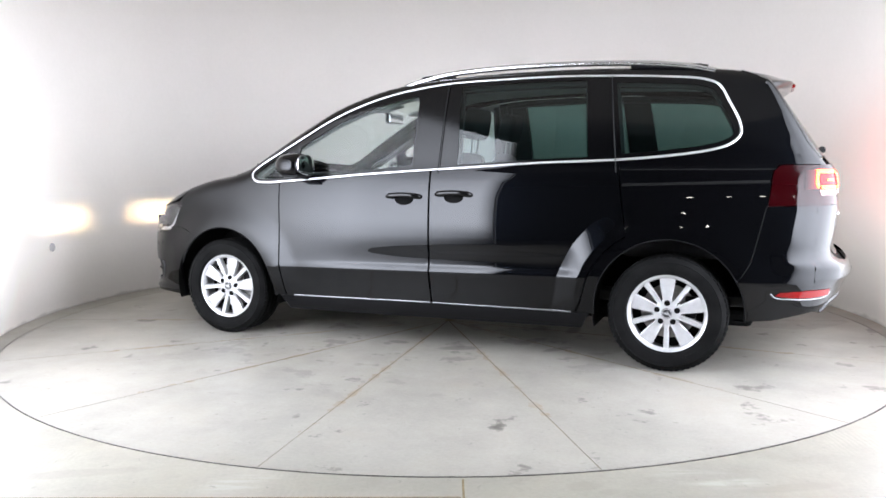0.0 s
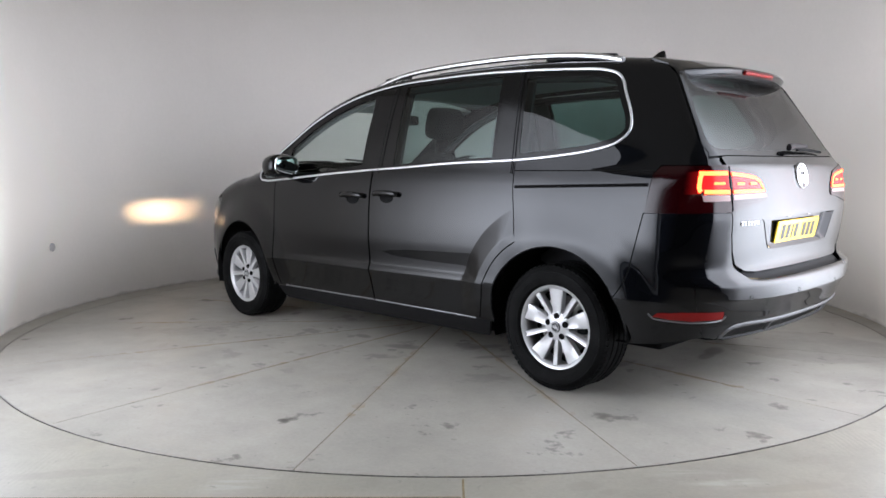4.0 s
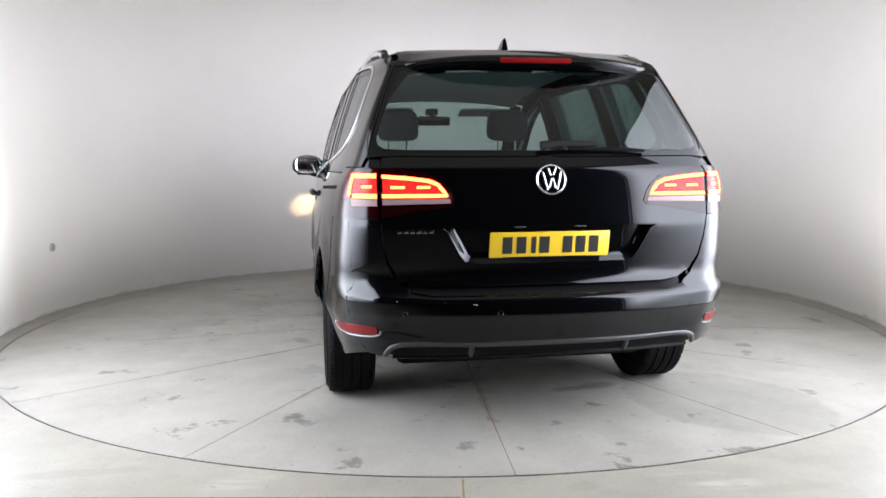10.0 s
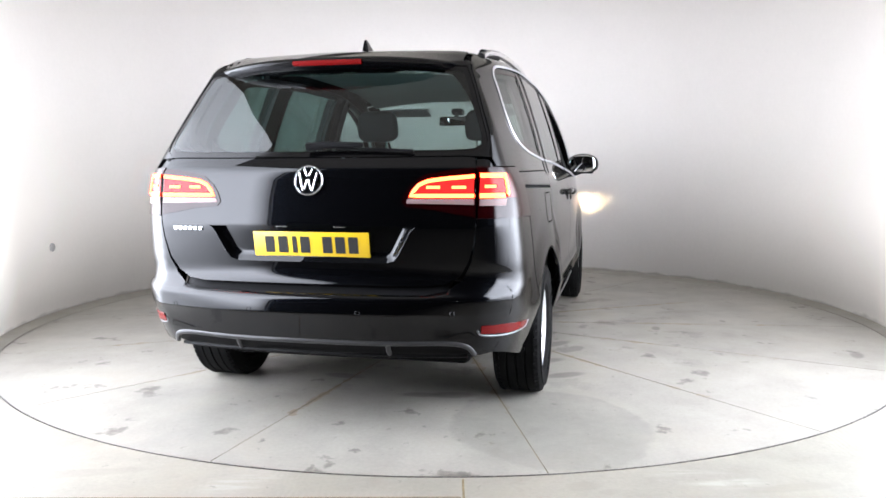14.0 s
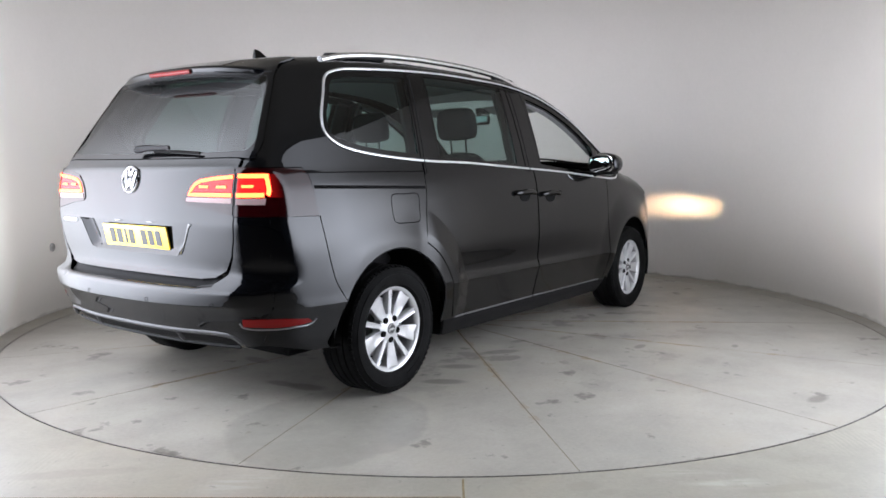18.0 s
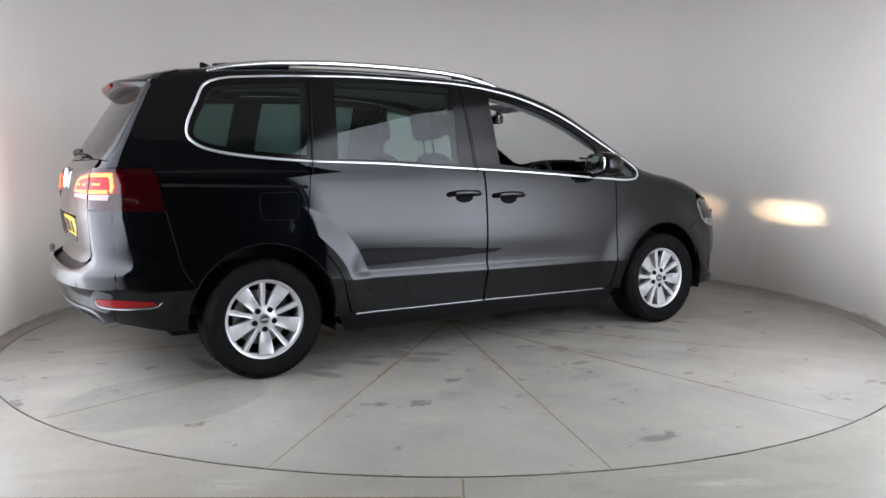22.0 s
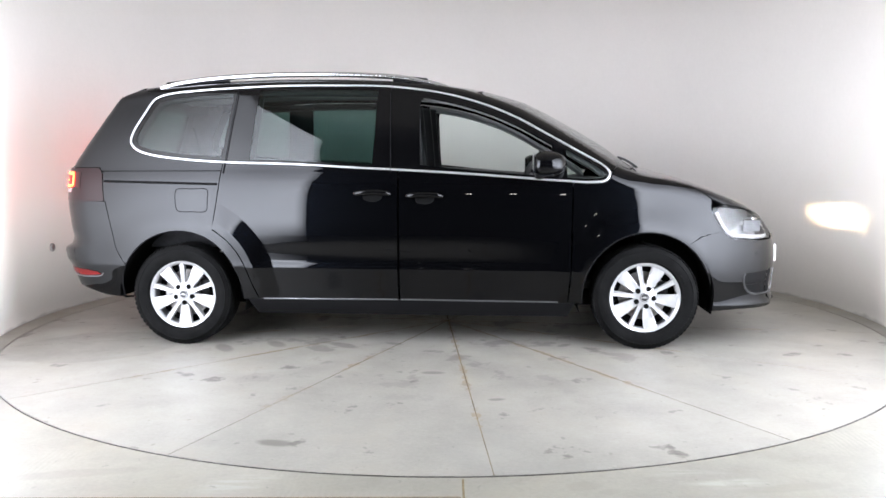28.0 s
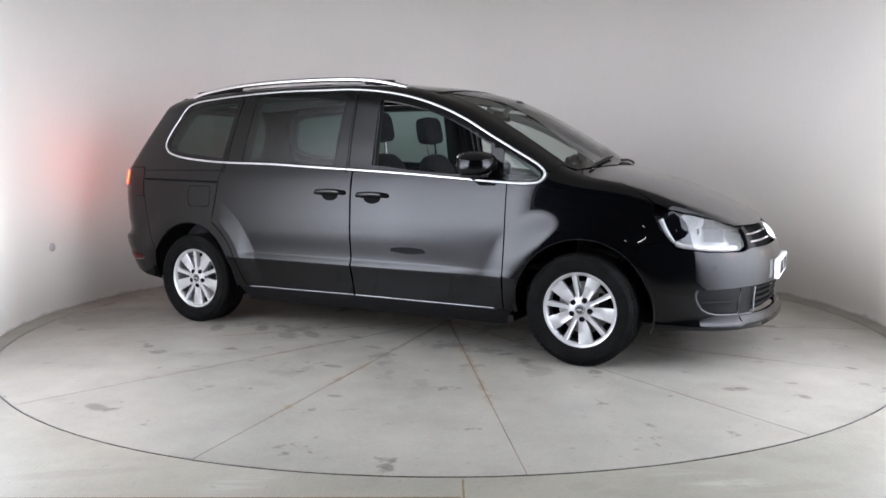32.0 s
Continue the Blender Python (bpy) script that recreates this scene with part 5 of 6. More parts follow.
def front_end(car):
    SPLIT = 0.60
    # bumper corners and middle
    def x_at(y, z):
        return float(surface("x", np.array([y]), np.array([z]), 1)[0][0, 0])
    mid = [(-SPLIT, 0.662), (-0.55, 0.676), (-0.52, 0.680), (0.52, 0.680), (0.55, 0.676), (SPLIT, 0.662), (SPLIT, 0.470), (0.5, 0.470), (0.0, 0.472), (-0.5, 0.470), (-SPLIT, 0.470)]
    fb = panel("front_bumper", "x", mid, PAINT, car, sign=1, step=0.03)
    lip = [(-SPLIT, 0.312), (0, 0.312), (SPLIT, 0.312), (SPLIT, 0.235), (0.3, 0.225), (-0.3, 0.225), (-SPLIT, 0.235)]
    panel("bumper_lip", "x", lip, PAINT, fb, sign=1, step=0.04)
    for s in (1, -1):
        col = [(x_at(SPLIT, z), z) for z in (0.662, 0.60, 0.54, 0.470)]
        low = [(x_at(SPLIT, z), z) for z in (0.312, 0.27, 0.235)]
        out = [(1.795, 0.695), (1.86, 0.714), (1.93, 0.722), (1.985, 0.684), (2.12, 0.668)] + col + [(2.085, 0.462), (2.075, 0.43), (2.10, 0.36), (2.14, 0.330)] + low + [(2.05, 0.24), (1.87, 0.225)]
        out += circle_arc(FRONT_ARCH_X, ARCH_Z, FRONT_ARCH_R, -14, 52, 12)
        panel("bumper_corner", "y", out, PAINT, fb, sign=s, step=0.03)
        # side grille in the bumper
        fog = [(2.085, 0.462), (x_at(SPLIT, 0.470), 0.470), (x_at(SPLIT, 0.39), 0.39), (x_at(SPLIT, 0.312), 0.312), (2.14, 0.330), (2.10, 0.36), (2.075, 0.43)]
        fg = panel("side_grille", "y", fog, PLASTIC, fb, sign=s, offset=-0.014, depth=0, step=0.04)
        strip("grille_bar", "y", [(x, 0.392) for x in np.linspace(2.10, x_at(SPLIT, 0.392) - 0.01, 8)], 0.012, 0.008, PLASTIC, fg, s, offset=-0.012)
        strip("grille_trim", "y", spline([(2.085, 0.462), (2.075, 0.43), (2.10, 0.36), (2.145, 0.330), (x_at(SPLIT, 0.318) - 0.005, 0.318)], 4), 0.012, 0.006, FRAME_GREY, fg, s, label="dull silver edge")
        strip("grille_trim", "x", [(s * y, 0.317) for y in np.linspace(SPLIT, 0.50, 6)], 0.012, 0.006, FRAME_GREY, fg, 1, label="dull silver edge")
        panel("grille_wing", "x", [(s * SPLIT, 0.466), (s * 0.50, 0.466), (s * 0.50, 0.318), (s * SPLIT, 0.318)], PLASTIC, fg, sign=1, offset=-0.010, depth=0, step=0.04)
        strip("grille_trim", "x", [(s * 0.505, 0.466), (s * 0.50, 0.40), (s * 0.49, 0.325)], 0.012, 0.007, SATIN_DARK, fg, 1, label="dull silver edge")
        # front parking sensor
        pts, nn = on_body("y", [(2.16, 0.585)], s, 0.001)
        bm = bmesh.new()
        lathe(bm, [(0.0092, 0.0), (0.0100, 0.0009), (0.0108, 0.0)], 18, "x", (0, 0, 0))
        bm.transform(Matrix.Translation(pts[0]) @ nn[0].to_track_quat("X", "Z").to_matrix().to_4x4())
        part("parking_sensor", bm, PAINT, fb)
        headlamp(car, s)
    # lower middle grille
    lg = panel("lower_grille", "x", [(-0.50, 0.466), (0.50, 0.466), (0.49, 0.318), (-0.49, 0.318)], DARK, fb, sign=1, offset=-0.05, depth=0, step=0.06)
    for z in (0.345, 0.378, 0.411, 0.444):
        strip("grille_slat", "x", [(y, z) for y in np.linspace(-0.49, 0.49, 16)], 0.012, 0.012, PLASTIC, lg, 1, offset=-0.03)
    # upper grille with two bright bars
    ug = panel("upper_grille", "x", [(-0.53, 0.684), (0.53, 0.684), (0.50, 0.788), (0.25, 0.803), (0, 0.806), (-0.25, 0.803), (-0.50, 0.788)], DARK, car, sign=1, offset=-0.035, depth=0, step=0.05)
    for z in (0.715, 0.755):
        strip("grille_bar", "x", [(y, z) for y in np.linspace(-0.50, 0.50, 18)], 0.014, 0.008, CHROME, ug, 1, offset=-0.012, label="slim chrome grille bar")
    for s in (1, -1):
        panel("grille_end", "x", [(s * 0.55, 0.682), (s * 0.47, 0.682), (s * 0.44, 0.795), (s * 0.50, 0.792)], PLASTIC, ug, sign=1, offset=-0.006, depth=0.02, step=0.04)
    p, n = on_body("x", [(0.0, 0.735)], 1, 0.004)
    emblem("emblem", Matrix.Translation(p[0]) @ n[0].to_track_quat("Z", "Y").to_matrix().to_4x4(), 0.072, car)
    # front number plate
    bm = bmesh.new()
    box(bm, 2.431, 0, 0.535, 0.028, 0.520, 0.111, 0.003)
    pl = part("number_plate", bm, WHITE_PLATE, car, "white front number plate with dark bars")
    for k, yy in enumerate((-0.185, -0.125, -0.072, -0.025, 0.075, 0.132, 0.190)):
        bm = bmesh.new()
        box(bm, 2.4462, yy, 0.535, 0.0012, 0.020 if k == 2 else 0.042, 0.072)
        part("plate_bar", bm, PLATE_BLACK, pl, smooth=False)
    # wipers at the foot of the windscreen
    for y0, y1, x1 in ((-0.62, -0.05, 1.40), (0.05, 0.60, 1.38)):
        bm = bmesh.new()
        pts = [(x, y, float(surface("z", np.array([x]), np.array([y]), 1)[0][0, 2]) + 0.014) for x, y in zip(np.linspace(1.435, x1, 8), np.linspace(y0, y1, 8))]
        tube(bm, pts, 0.008, 6)
        part("wiper", bm, PLASTIC, car, "black windscreen wiper")


def headlamp(car, s):
    shape = spline([(1.857, 0.868), (1.93, 0.872), (2.005, 0.868), (2.10, 0.848), (2.18, 0.820), (2.235, 0.790), (2.268, 0.745), (2.285, 0.695), (2.27, 0.674), (2.19, 0.672), (2.08, 0.680), (1.985, 0.692), (1.935, 0.735), (1.888, 0.81)], 3, True)
    bowl = panel("headlamp", "y", shape, REFLECTOR_SATIN, car, sign=s, offset=-0.085, depth=0.0, step=0.03, label="clear headlamp with silver reflector")
    lens = panel("lens", "y", shape, LENS, bowl, sign=s, offset=0.001, depth=0, step=0.03, label="clear lens")
    lens.visible_shadow = False
    inner = [(1.80, 0.80), (1.80, 0.848), (1.86, 0.858), (1.93, 0.848), (2.02, 0.812), (2.10, 0.757), (2.10, 0.70), (2.0, 0.76), (1.9, 0.80)]
    panel("wing_edge", "z", [(x, s * y) for x, y in inner], PAINT, bowl, offset=-0.008, depth=0, step=0.03, label="black painted edge above the headlamp")
    # lower light guide
    strip("light_guide", "y", spline([(1.89, 0.845), (1.93, 0.765), (1.985, 0.710), (2.08, 0.697), (2.19, 0.689), (2.265, 0.690)], 4), 0.030, 0.014, WHITE_LENS, bowl, s, offset=-0.022, label="frosted white light guide")
    panel("lamp_brow", "y", spline([(1.872, 0.862), (1.94, 0.866), (2.0, 0.862), (2.02, 0.846), (1.95, 0.838), (1.90, 0.825)], 3, True), DARK, bowl, sign=s, offset=-0.030, depth=0.01, step=0.03)
    # projector: a hot filament in a black box that throws a flat beam forward
    c = Vector((2.163, s * 0.665, 0.752))
    box_in = bmesh.new()
    d = 0.060
    w, h = 0.026, 0.0058
    o = [Vector((0.030, y, z)) for y, z in ((-0.03, -0.03), (0.03, -0.03), (0.03, 0.03), (-0.03, 0.03))]
    i = [Vector((0.030, y, z)) for y, z in ((-w / 2, -h / 2), (w / 2, -h / 2), (w / 2, h / 2), (-w / 2, h / 2))]
    b = [v - Vector((0.100, 0, 0)) for v in o]
    vs = [box_in.verts.new(c + v) for v in o + i + b]
    for k in range(4):
        j = (k + 1) % 4
        box_in.faces.new((vs[k], vs[j], vs[4 + j], vs[4 + k]))
        box_in.faces.new((vs[k], vs[j], vs[8 + j], vs[8 + k]))
    box_in.faces.new(vs[8:12])
    part("lamp_box", box_in, PLASTIC, bowl, smooth=False)
    bm = bmesh.new()
    q = 0.034
    fo = [bm.verts.new(c + Vector((0.0305, y, z))) for y, z in ((-q, -q), (q, -q), (q, q), (-q, q))]
    fi = [bm.verts.new(c + v + Vector((0.0005, 0, 0))) for v in i]
    fb = [bm.verts.new(v.co - Vector((0.10, 0, 0))) for v in fo]
    for k in range(4):
        j = (k + 1) % 4
        bm.faces.new((fo[k], fo[j], fi[j], fi[k]))
        bm.faces.new((fo[k], fo[j], fb[j], fb[k]))
    part("lamp_shell", bm, FRAME_GREY, bowl, "grey projector housing", smooth=False)
    bm = bmesh.new()
    box(bm, c.x + 0.030 - d, c.y, c.z + 0.0018, 0.004, 0.028, 0.0085)
    part("filament", bm, BULB, bowl, "glowing headlamp filament", smooth=False)
    # two upright bright ribs inside the bowl
    for x in (1.985, 2.10):
        strip("lamp_rib", "y", [(x + 0.004 * math.sin(k), 0.765 + 0.012 * k) for k in range(6)], 0.022, 0.016, WHITE_LENS, bowl, s, offset=-0.060, label="bright upright lamp rib")


def wheel(car, hx, s, first):
    c = (hx, s * 0.80, HUB_Z)
    m = Matrix.Translation(c) @ (Matrix.Rotation(math.pi, 4, "Z") if s < 0 else Matrix())
    # local: +y is the outer side
    bm = bmesh.new()
    hw = 0.112
    prof = [(0.215, hw * 0.80), (0.222, hw * 0.90), (0.228, hw * 0.95), (0.231, hw * 0.95), (0.236, hw * 0.965), (0.262, hw * 1.035), (0.283, hw * 1.02), (0.285, hw * 1.045), (0.289, hw * 1.04), (0.291, hw * 0.995), (0.309, hw * 0.90), (0.318, hw * 0.78)]
    tread = []
    for y0, y1 in ((0.74, 0.44), (0.36, 0.05), (-0.05, -0.36), (-0.44, -0.74)):
        tread += [(0.3135, hw * (y0 + 0.001)), (TYRE_R - 0.0005 if abs(y0) < 0.7 else 0.3205, hw * y0), (TYRE_R - 0.0005 if abs(y1) < 0.7 else 0.3205, hw * y1), (0.3135, hw * (y1 - 0.001))]
    prof = prof + tread + [(r, -y) for r, y in reversed(prof)]
    lathe(bm, prof, 72, "y")
    bm.transform(m)
    w = part("wheel", bm, RUBBER, car, "black tyre on a silver alloy wheel", angle=35)
    # shoulder blocks of the tread
    bm = bmesh.new()
    for k in range(64):
        a = 2 * math.pi * k / 64
        for sd in (1, -1):
            vs = box(bm, 0, 0, 0, 0.020, 0.020, 0.010, m=Matrix())
            t = Matrix.Rotation(a, 4, "Y") @ Matrix.Translation((0, sd * hw * 0.80, 0.3165)) @ Matrix.Rotation(radians(-sd * 22), 4, "X")
            for v in vs:
                v.co = t @ v.co
    bm.transform(m)
    tagged(part("tread_ring", bm, RUBBER, w, smooth=False), kind="stuff")
    # raised marks on the side wall
    bm = bmesh.new()
    for a0, count in ((20, 7), (200, 7), (110, 4), (290, 4)):
        for k in range(count):
            vs = box(bm, 0, 0, 0, 0.010, 0.003, 0.015)
            t = Matrix.Rotation(radians(a0 + 4.2 * k), 4, "Y") @ Matrix.Translation((0, hw * 1.018, 0.254))
            for v in vs:
                v.co = t @ v.co
    bm.transform(m)
    tagged(part("sidewall_marks", bm, RUBBER, w, smooth=False), kind="stuff")
    bm = bmesh.new()
    prof = [(0.205, -0.08), (0.200, 0.03), (0.192, 0.060), (0.196, 0.078), (0.208, 0.088), (0.222, 0.092), (0.225, 0.086), (0.222, 0.06), (0.219, 0.0), (0.219, -0.09)]
    lathe(bm, prof, 64, "y")
    bm.transform(m)
    part("rim", bm, ALLOY, w, "silver alloy rim")
    for k in range(5):
        for wide in (True, False):
            ang = first + 72 * k + (36 if wide else 0)
            spoke(w, m, ang if s < 0 else 180 - ang, wide)
    bm = bmesh.new()
    lathe(bm, [(0.0, 0.078), (0.034, 0.078), (0.052, 0.072), (0.075, 0.066), (0.080, 0.05), (0.080, 0.02)], 32, "y")
    bm.transform(m)
    part("hub", bm, ALLOY, w)
    bm = bmesh.new()
    lathe(bm, [(0.0, 0.083), (0.026, 0.083), (0.029, 0.080), (0.029, 0.07)], 24, "y")
    bm.transform(m)
    part("centre_cap", bm, FRAME_GREY, w, "round dark grey centre cap")
    bm = bmesh.new()
    lathe(bm, [(0.0225, 0.082), (0.0235, 0.0845), (0.0255, 0.0845), (0.0265, 0.082)], 24, "y")
    bm.transform(m)
    part("cap_ring", bm, ALLOY, w, "thin silver ring")
    for x, lean in ((-0.010, -20), (0.010, 20), (-0.003, 22), (0.003, -22)):
        bm = bmesh.new()
        box(bm, x, 0.0838, -0.001, 0.0042, 0.002, 0.028 if abs(x) > 0.005 else 0.020, m=Matrix.Rotation(radians(lean + first), 4, "Y"))
        bm.transform(m)
        part("cap_bar", bm, ALLOY, w, smooth=False)
    for k in range(5):
        a = radians((first + 72 * k + 36) if s < 0 else 180 - (first + 72 * k + 36))
        bm = bmesh.new()
        lathe(bm, [(0.0, 0.0735), (0.008, 0.0735), (0.0085, 0.0765), (0.0150, 0.0765), (0.0160, 0.0745), (0.0160, 0.06)], 14, "y", (0.056 * math.cos(a), 0, 0.056 * math.sin(a)))
        bm.transform(m)
        part("wheel_bolt", bm, DARK, w)
    bm = bmesh.new()
    lathe(bm, [(0.06, 0.0), (0.150, 0.0), (0.150, -0.02), (0.06, -0.02)], 40, "y", closed=True)
    bm.transform(m)
    part("brake_disc", bm, STEEL, w)
    bm = bmesh.new()
    box(bm, -0.12, 0.0, 0.03, 0.06, 0.05, 0.12, 0.01)
    bm.transform(m)
    part("brake_caliper", bm, PLASTIC, w)
    bm = bmesh.new()
    lathe(bm, [(0.0, -0.03), (0.205, -0.03), (0.205, -0.04), (0, -0.04)], 32, "y")
    bm.transform(m)
    part("wheel_back", bm, DARK, w)
    return w


def spoke(w, m, ang, wide):
    bm = bmesh.new()
    n = 8
    rows = []
    for k in range(n + 1):
        t = k / n
        r = 0.045 + (0.206 - 0.045) * t
        hw = (0.018 + 0.027 * t ** 0.8) if wide else (0.011 + 0.005 * t)
        yc = 0.068 + 0.012 * t ** 1.5
        sag = 0.006 if wide else 0.002
        top = [(-hw, yc - sag * 0.3), (-hw * 0.85, yc + 0.002), (0, yc - sag), (hw * 0.85, yc + 0.002), (hw, yc - sag * 0.3)]
        low = [(hw * 0.9, yc - 0.035), (-hw * 0.9, yc - 0.035)]
        rows.append([bm.verts.new((r, y, u)) for u, y in top + low])
    for k in range(n):
        a, b = rows[k], rows[k + 1]
        for j in range(7):
            i = (j + 1) % 7
            bm.faces.new((a[j], a[i], b[i], b[j]))
    bm.faces.new(rows[0])
    bm.faces.new(rows[-1])
    bm.transform(m @ Matrix.Rotation(-radians(ang), 4, "Y"))
    part("spoke", bm, ALLOY, w, angle=50)


def outside_parts(car):
    for s in (1, -1):
        # mirrors
        bm = bmesh.new()
        bmesh.ops.create_uvsphere(bm, u_segments=28, v_segments=16, radius=1)
        for v in bm.verts:
            x, y, z = v.co
            e = 0.80
            x, y, z = (math.copysign(abs(q) ** e, q) for q in (x, y, z))
            back = 0.070 if x < 0 else 0.135
            v.co = (0.835 + x * back - 0.01 * y * s, s * 0.960 + y * 0.120, 1.142 + z * (0.080 if z > 0 else 0.070) - 0.006 * abs(y))
        mr = part("door_mirror", bm, PAINT, car, "black door mirror with clear indicator")
        bm = bmesh.new()
        bmesh.ops.create_uvsphere(bm, u_segments=24, v_segments=10, radius=1)
        for v in bm.verts:
            x, y, z = v.co
            y, z = (math.copysign(abs(q) ** 0.7, q) for q in (y, z))
            v.co = (0.7705 + x * 0.006, s * 0.957 + y * 0.098, 1.145 + z * 0.066)
        part("mirror_glass", bm, MIRROR, mr, "mirror glass")
        bm = bmesh.new()
        tube(bm, [(0.915, s * 0.90, 1.108), (0.927, s * 0.96, 1.108), (0.909, s * 1.025, 1.110), (0.866, s * 1.057, 1.114)], 0.011, 8, flat=0.9)
        part("indicator", bm, WHITE_LENS, mr, "clear mirror indicator")
        bm = bmesh.new()
        tube(bm, [(0.80, s * 0.855, 1.062), (0.81, s * 0.90, 1.068), (0.83, s * 0.95, 1.085)], 0.030, 10, flat=0.6)
        part("mirror_foot", bm, PLASTIC, mr)
        bm = bmesh.new()
        box(bm, 0.835, s * 0.957, 1.078, 0.11, 0.17, 0.02, 0.008)
        part("mirror_underside", bm, PLASTIC, mr)
        # roof rails
        line = spline([(-1.66, 1.672), (-1.55, 1.698), (-1.315, 1.727), (-1.0, 1.744), (-0.727, 1.747), (-0.4, 1.742), (-0.09, 1.722), (0.08, 1.692), (0.22, 1.655)], 5)
        bm = bmesh.new()
        pts = [(x, s * (0.625 - 0.012 * (x + 0.7) ** 2), z - 0.019) for x, z in line]
        tube(bm, pts, 0.020, 12, flat=0.85)
        rl = part("roof_rail", bm, SATIN, car, "satin silver roof rail")
        for x0, x1 in ((-1.62, -1.20), (-0.12, 0.10)):
            bm = bmesh.new()
            pts2 = [(x, s * (0.622 - 0.012 * (x + 0.7) ** 2), float(surface("z", np.array([x]), np.array([0.618]), 1)[0][0, 2]) + 0.004 + 0.010) for x in np.linspace(x0, x1, 8)]
            tube(bm, pts2, 0.018, 8, flat=1.0)
            part("rail_foot", bm, PLASTIC, rl)
    # underside
    bm = bmesh.new()
    box(bm, 0.05, 0, 0.27, 3.9, 1.20, 0.10, 0.03)
    box(bm, 0, 0, 0.27, 1.95, 1.66, 0.12, 0.03)
    part("underbody", bm, DARK, car, smooth=False)
    for hx in (HUB_X, -HUB_X):
        bm = bmesh.new()
        tube(bm, [(hx, -0.75, HUB_Z), (hx, 0.75, HUB_Z)], 0.04, 10)
        part("axle", bm, DARK, car)


def interior(car):
    # floor, bulkheads and lining
    bm = bmesh.new()
    box(bm, -0.3, 0, 0.37, 3.6, 1.30, 0.06, 0.01)
    part("cabin_floor", bm, TRIM_IN, car, smooth=False)
    roof = [(0.42, -0.58), (0.44, 0.0), (0.42, 0.58), (-1.70, 0.54), (-1.85, 0.45), (-1.85, -0.45), (-1.70, -0.54)]
    panel("headlining", "z", roof, LINER, car, offset=-0.045, depth=0, step=0.15)
    for s in (1, -1):
        trim = [(1.0, 1.03), (0.0, 1.10), (-1.15, 1.155), (-1.6, 1.19), (-1.9, 1.20), (-1.95, 0.9), (-1.9, 0.76), (-1.0, 0.76), (-0.9, 0.36), (1.0, 0.36)]
        panel("door_trim", "y", trim, TRIM_IN, car, sign=s, offset=-0.075, depth=0, step=0.12)
        ledge = [(1.0, 1.035), (0.0, 1.104), (-1.15, 1.158), (-1.6, 1.19), (-1.6, 1.165), (-1.15, 1.13), (0.0, 1.08), (1.0, 1.01)]
        panel("sill_trim", "y", ledge, TRIM_IN, car, sign=s, offset=-0.035, depth=0.045, step=0.08)
        for a in ((-0.235, -0.21, 0.085, 0.055), (-1.22, -1.155, -1.0, -0.955)):
            panel("pillar_lining", "y", clip_dlo(a[0], a[1], a[2], a[3], 0.0), TRIM_IN, car, sign=s, offset=-0.05, depth=0.02, step=0.1)
        # lining above and round the windows
        panel("window_lining", "y", clip_dlo(0.03, 0.005, None, None, -0.02), PILLAR_TRIM, car, holes=[clip_dlo(0.07, 0.045, None, None, 0.035)], sign=s, offset=-0.045, depth=0.03, step=0.06)
        panel("window_lining", "y", clip_dlo(None, None, -0.03, -0.055, -0.02), TRIM_IN, car, holes=[clip_dlo(None, None, -0.07, -0.095, 0.035)], sign=s, offset=-0.045, depth=0.03, step=0.06)
    # dashboard
    bm = bmesh.new()
    prof = [(1.42, 1.03), (1.30, 1.045), (1.05, 1.035), (0.90, 1.01), (0.84, 0.95), (0.86, 0.75), (0.95, 0.55), (1.40, 0.50)]
    n = 16
    rows = [[bm.verts.new((x - 0.05 * (abs(-0.78 + 1.56 * k / n) / 0.78) ** 2 * (1 if x < 1.2 else 0), -0.78 + 1.56 * k / n, z)) for x, z in prof] for k in range(n + 1)]
    for k in range(n):
        for j in range(len(prof)):
            i = (j + 1) % len(prof)
            bm.faces.new((rows[k][j], rows[k][i], rows[k + 1][i], rows[k + 1][j]))
    part("dashboard", bm, TRIM_IN, car)
    bm = bmesh.new()
    box(bm, 0.92, -0.37, 1.055, 0.16, 0.30, 0.05, 0.02)
    part("instrument_hood", bm, TRIM_IN, car)
    # steering wheel on the right
    tilt = Matrix.Translation((0.70, -0.37, 0.985)) @ Matrix.Rotation(radians(-64), 4, "Y")
    bm = bmesh.new()
    pts = [tilt @ Vector((0.185 * math.cos(a), 0.185 * math.sin(a), 0)) for a in np.linspace(0, 2 * math.pi, 36, endpoint=False)]
    tube(bm, pts, 0.015, 8, up=Vector((0.5, 0.3, 0.8)), closed=True)
    sw = part("steering_wheel", bm, TRIM_IN, car, "black steering wheel")
    bm = bmesh.new()
    box(bm, 0, 0, -0.02, 0.12, 0.14, 0.05, 0.02)
    for a in (90, -90, 180):
        box(bm, 0.10 * math.cos(radians(a)), 0.10 * math.sin(radians(a)), -0.01, 0.16 if a == 180 else 0.04, 0.04 if a == 180 else 0.16, 0.02, 0.006)
    bm.transform(tilt)
    part("steering_hub", bm, TRIM_IN, sw)
    bm = bmesh.new()
    tube(bm, [(0.72, -0.37, 0.97), (0.95, -0.37, 0.87)], 0.035, 10)
    part("steering_column", bm, TRIM_IN, sw)
    # front seats
    for y in (0.375, -0.375):
        seat(car, 0.02, y)
    # rear seats folded flat
    for x, w in ((-0.72, 0.80), (-1.52, 0.72)):
        for y in (-0.44, 0.0, 0.44):
            bm = bmesh.new()
            box(bm, x, y, 0.68, w, 0.42, 0.16, 0.04)
            part("folded_seat", bm, SEAT, car, "folded dark seat back")
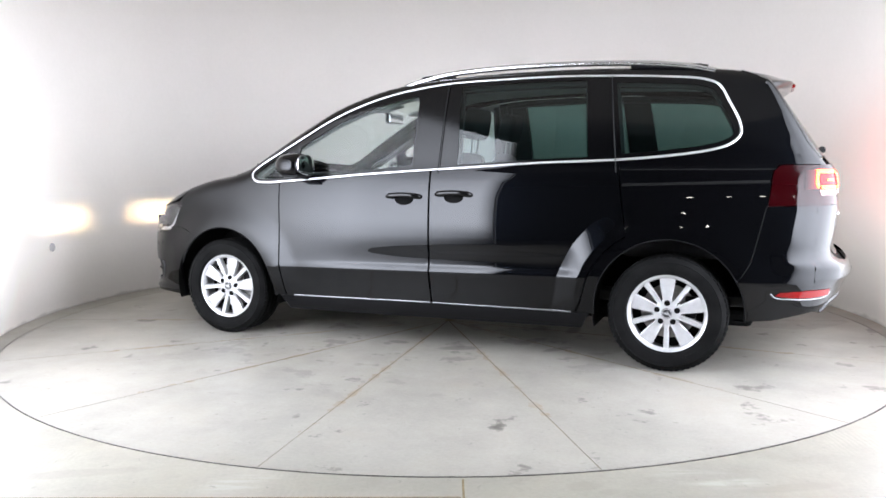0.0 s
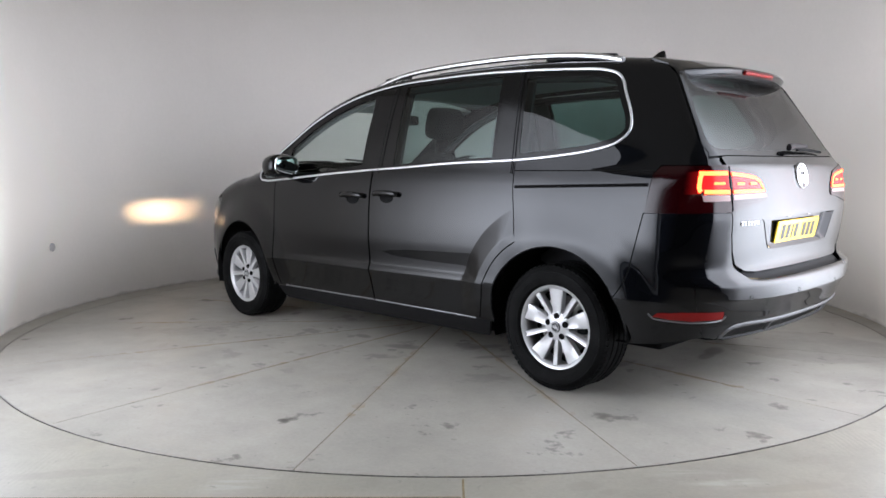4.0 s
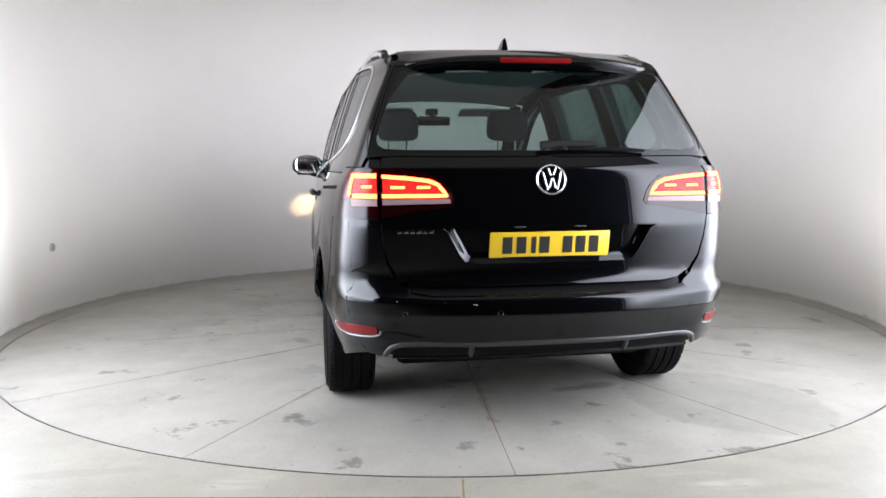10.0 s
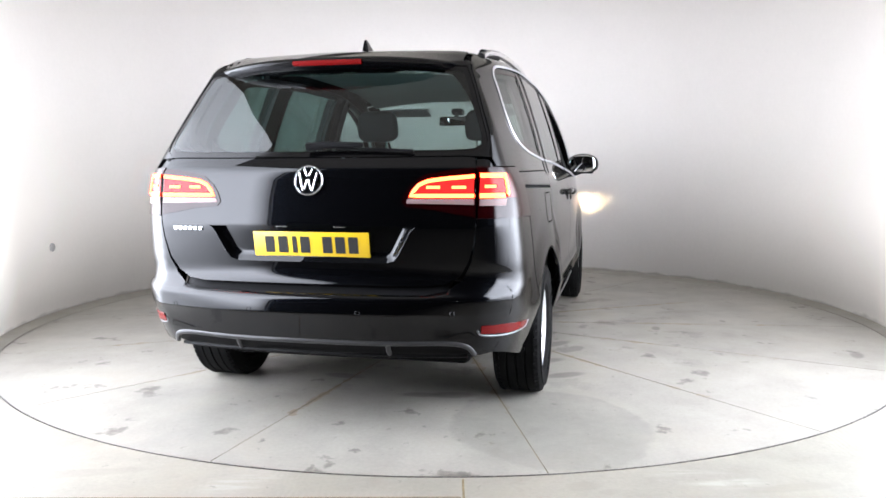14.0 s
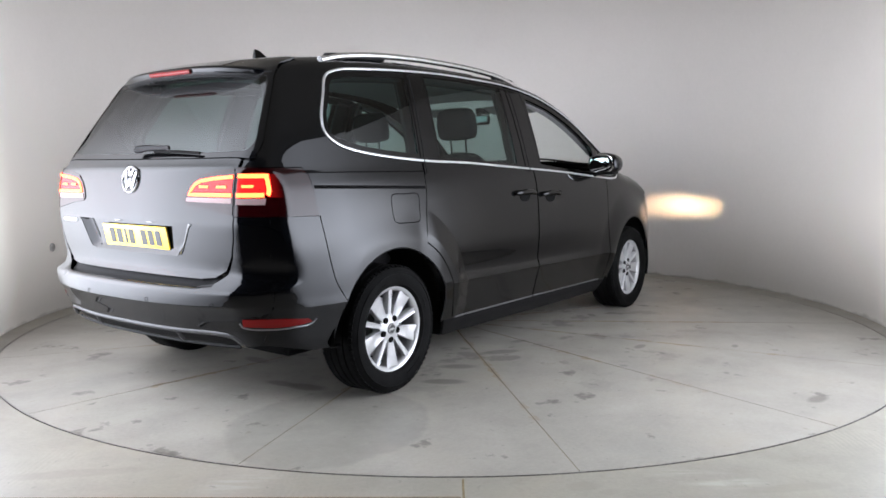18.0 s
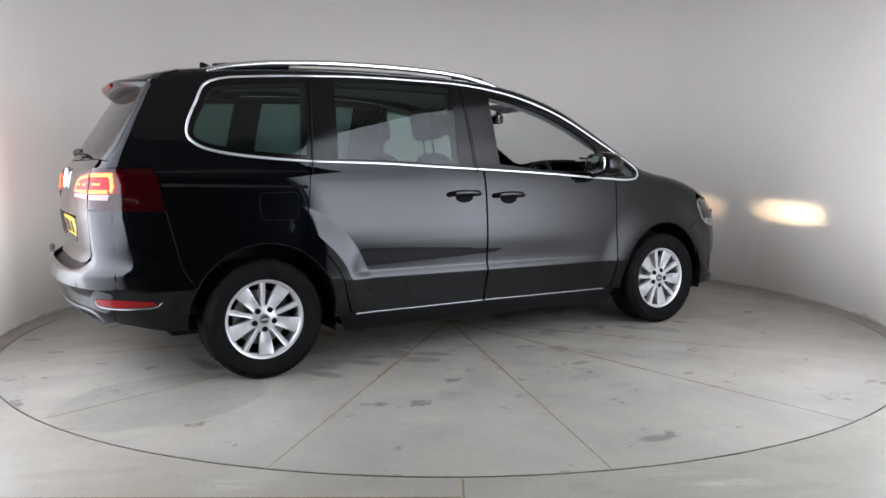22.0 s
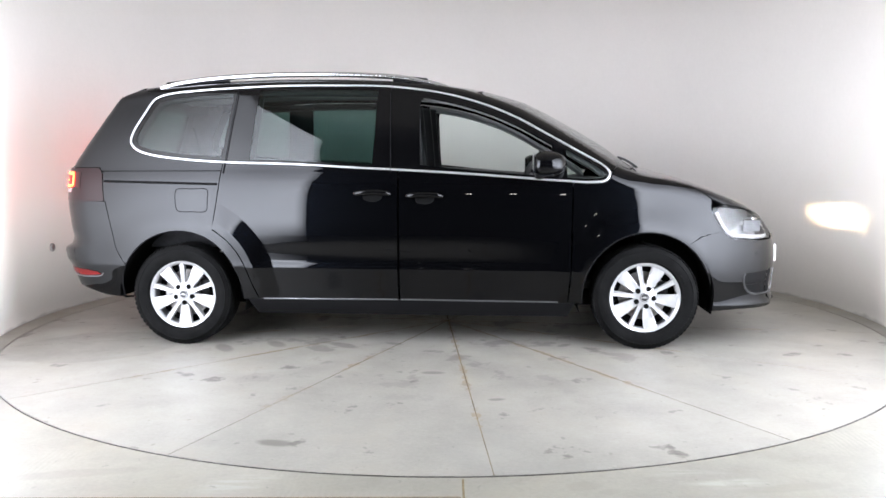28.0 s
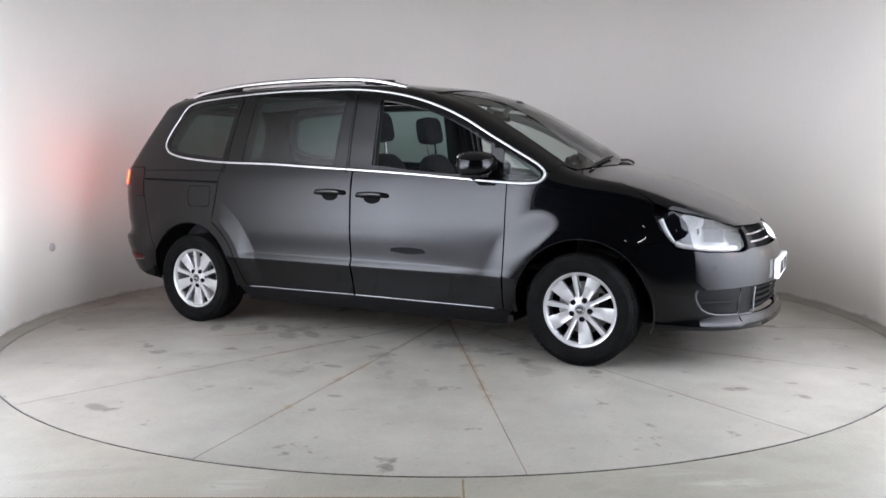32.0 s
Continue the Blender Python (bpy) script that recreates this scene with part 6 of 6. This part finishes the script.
    bm = bmesh.new()
    box(bm, -1.95, 0, 0.80, 0.22, 1.20, 0.16, 0.03)
    part("luggage_trim", bm, TRIM_IN, car)
    # inside mirror
    bm = bmesh.new()
    box(bm, 0.60, 0.0, 1.475, 0.035, 0.25, 0.07, 0.015)
    im = part("inside_mirror", bm, GLOSS_BLACK, car, "black interior mirror")
    bm = bmesh.new()
    tube(bm, [(0.61, 0, 1.49), (0.66, 0, 1.53), (0.70, 0, 1.555)], 0.016, 8, up=Vector((0, 1, 0)))
    box(bm, 0.70, 0, 1.55, 0.10, 0.09, 0.05, 0.015)
    part("mirror_stem", bm, TRIM_IN, im)
    bm = bmesh.new()
    box(bm, 0.581, 0.0, 1.475, 0.004, 0.225, 0.052)
    part("mirror_face", bm, MIRROR, im, smooth=False)
    # sun visors
    for y in (0.36, -0.36):
        bm = bmesh.new()
        box(bm, 0.50, y, 1.535, 0.15, 0.36, 0.02, 0.008, Matrix.Rotation(radians(14), 4, "Y"))
        part("sun_visor", bm, LINER, car)
    # seat belts at the centre posts
    for s in (1, -1):
        bm = bmesh.new()
        tube(bm, [(-0.06, s * 0.72, 1.38), (-0.05, s * 0.75, 1.10), (-0.05, s * 0.80, 0.6)], 0.018, 6, flat=0.2, up=Vector((0, 1, 0)))
        part("seat_belt", bm, TRIM_IN, car)


def pad(bm, c, size, m=None, power=0.55, narrow=0.0):
    """A stuffed block with rounded edges; narrow draws its top in."""
    g = bmesh.ops.create_uvsphere(bm, u_segments=28, v_segments=18, radius=1)
    t = Matrix.Translation(c) @ (m or Matrix())
    for v in g["verts"]:
        p = [math.copysign(abs(q) ** power, q) for q in v.co]
        k = 1 - narrow * max(0.0, p[2]) ** 1.6
        v.co = t @ Vector((p[0] * size[0] / 2, p[1] * size[1] / 2 * k, p[2] * size[2] / 2))


def seat(car, x, y):
    bm = bmesh.new()
    lean = Matrix.Rotation(radians(-16), 4, "Y")
    pad(bm, (x - 0.07, y, 0.86), (0.16, 0.52, 0.74), lean, 0.5, 0.30)
    st = part("seat", bm, SEAT, car, "dark fabric front seat", angle=180)
    for sy in (-1, 1):
        bm = bmesh.new()
        pad(bm, (x - 0.03, y + sy * 0.205, 0.84), (0.20, 0.10, 0.56), lean, 0.7, 0.2)
        part("seat_bolster", bm, SEAT, st, angle=180)
    bm = bmesh.new()
    pad(bm, (x + 0.22, y, 0.58), (0.52, 0.50, 0.19), Matrix.Rotation(radians(-6), 4, "Y"), 0.45)
    part("seat_cushion", bm, SEAT, st, angle=180)
    bm = bmesh.new()
    pad(bm, (x - 0.20, y, 1.405), (0.115, 0.275, 0.205), Matrix.Rotation(radians(-10), 4, "Y"), 0.40, 0.12)
    part("headrest", bm, SEAT, st, "dark fabric headrest", angle=180)
    for dy in (-0.06, 0.06):
        bm = bmesh.new()
        tube(bm, [(x - 0.165, y + dy, 1.14), (x - 0.19, y + dy, 1.35)], 0.006, 8, up=Vector((0, 1, 0)))
        part("headrest_post", bm, CHROME, st, "chrome headrest post")


# ---------------------------------------------------------------- building
booth()
TABLE_OB = turntable()
CAR = new("car")
tagged(CAR, "black people carrier with lit lamps on a concrete turntable", "car")
OFFSET = Matrix.Translation((-0.1905, 0.0323, 0))
car_body(CAR)
rear_end(CAR)
front_end(CAR)
for hx, s, first in ((HUB_X, 1, 41), (HUB_X, -1, 79), (-HUB_X, 1, 54), (-HUB_X, -1, 88)):
    wheel(CAR, hx, s, first)
outside_parts(CAR)
interior(CAR)


def settle(car):
    """Moves the parts to the car's place on the table; the empty stays on the axis."""
    for o in car.children:
        o.matrix_basis = OFFSET @ o.matrix_basis


settle(CAR)


def motions():
    rows = [(t / 2, pose(0, 0, 0, 0, 0, turn_at(t / 2))) for t in range(0, 65)]
    walk(CAR, rows)
    walk(TABLE_OB, rows)


motions()
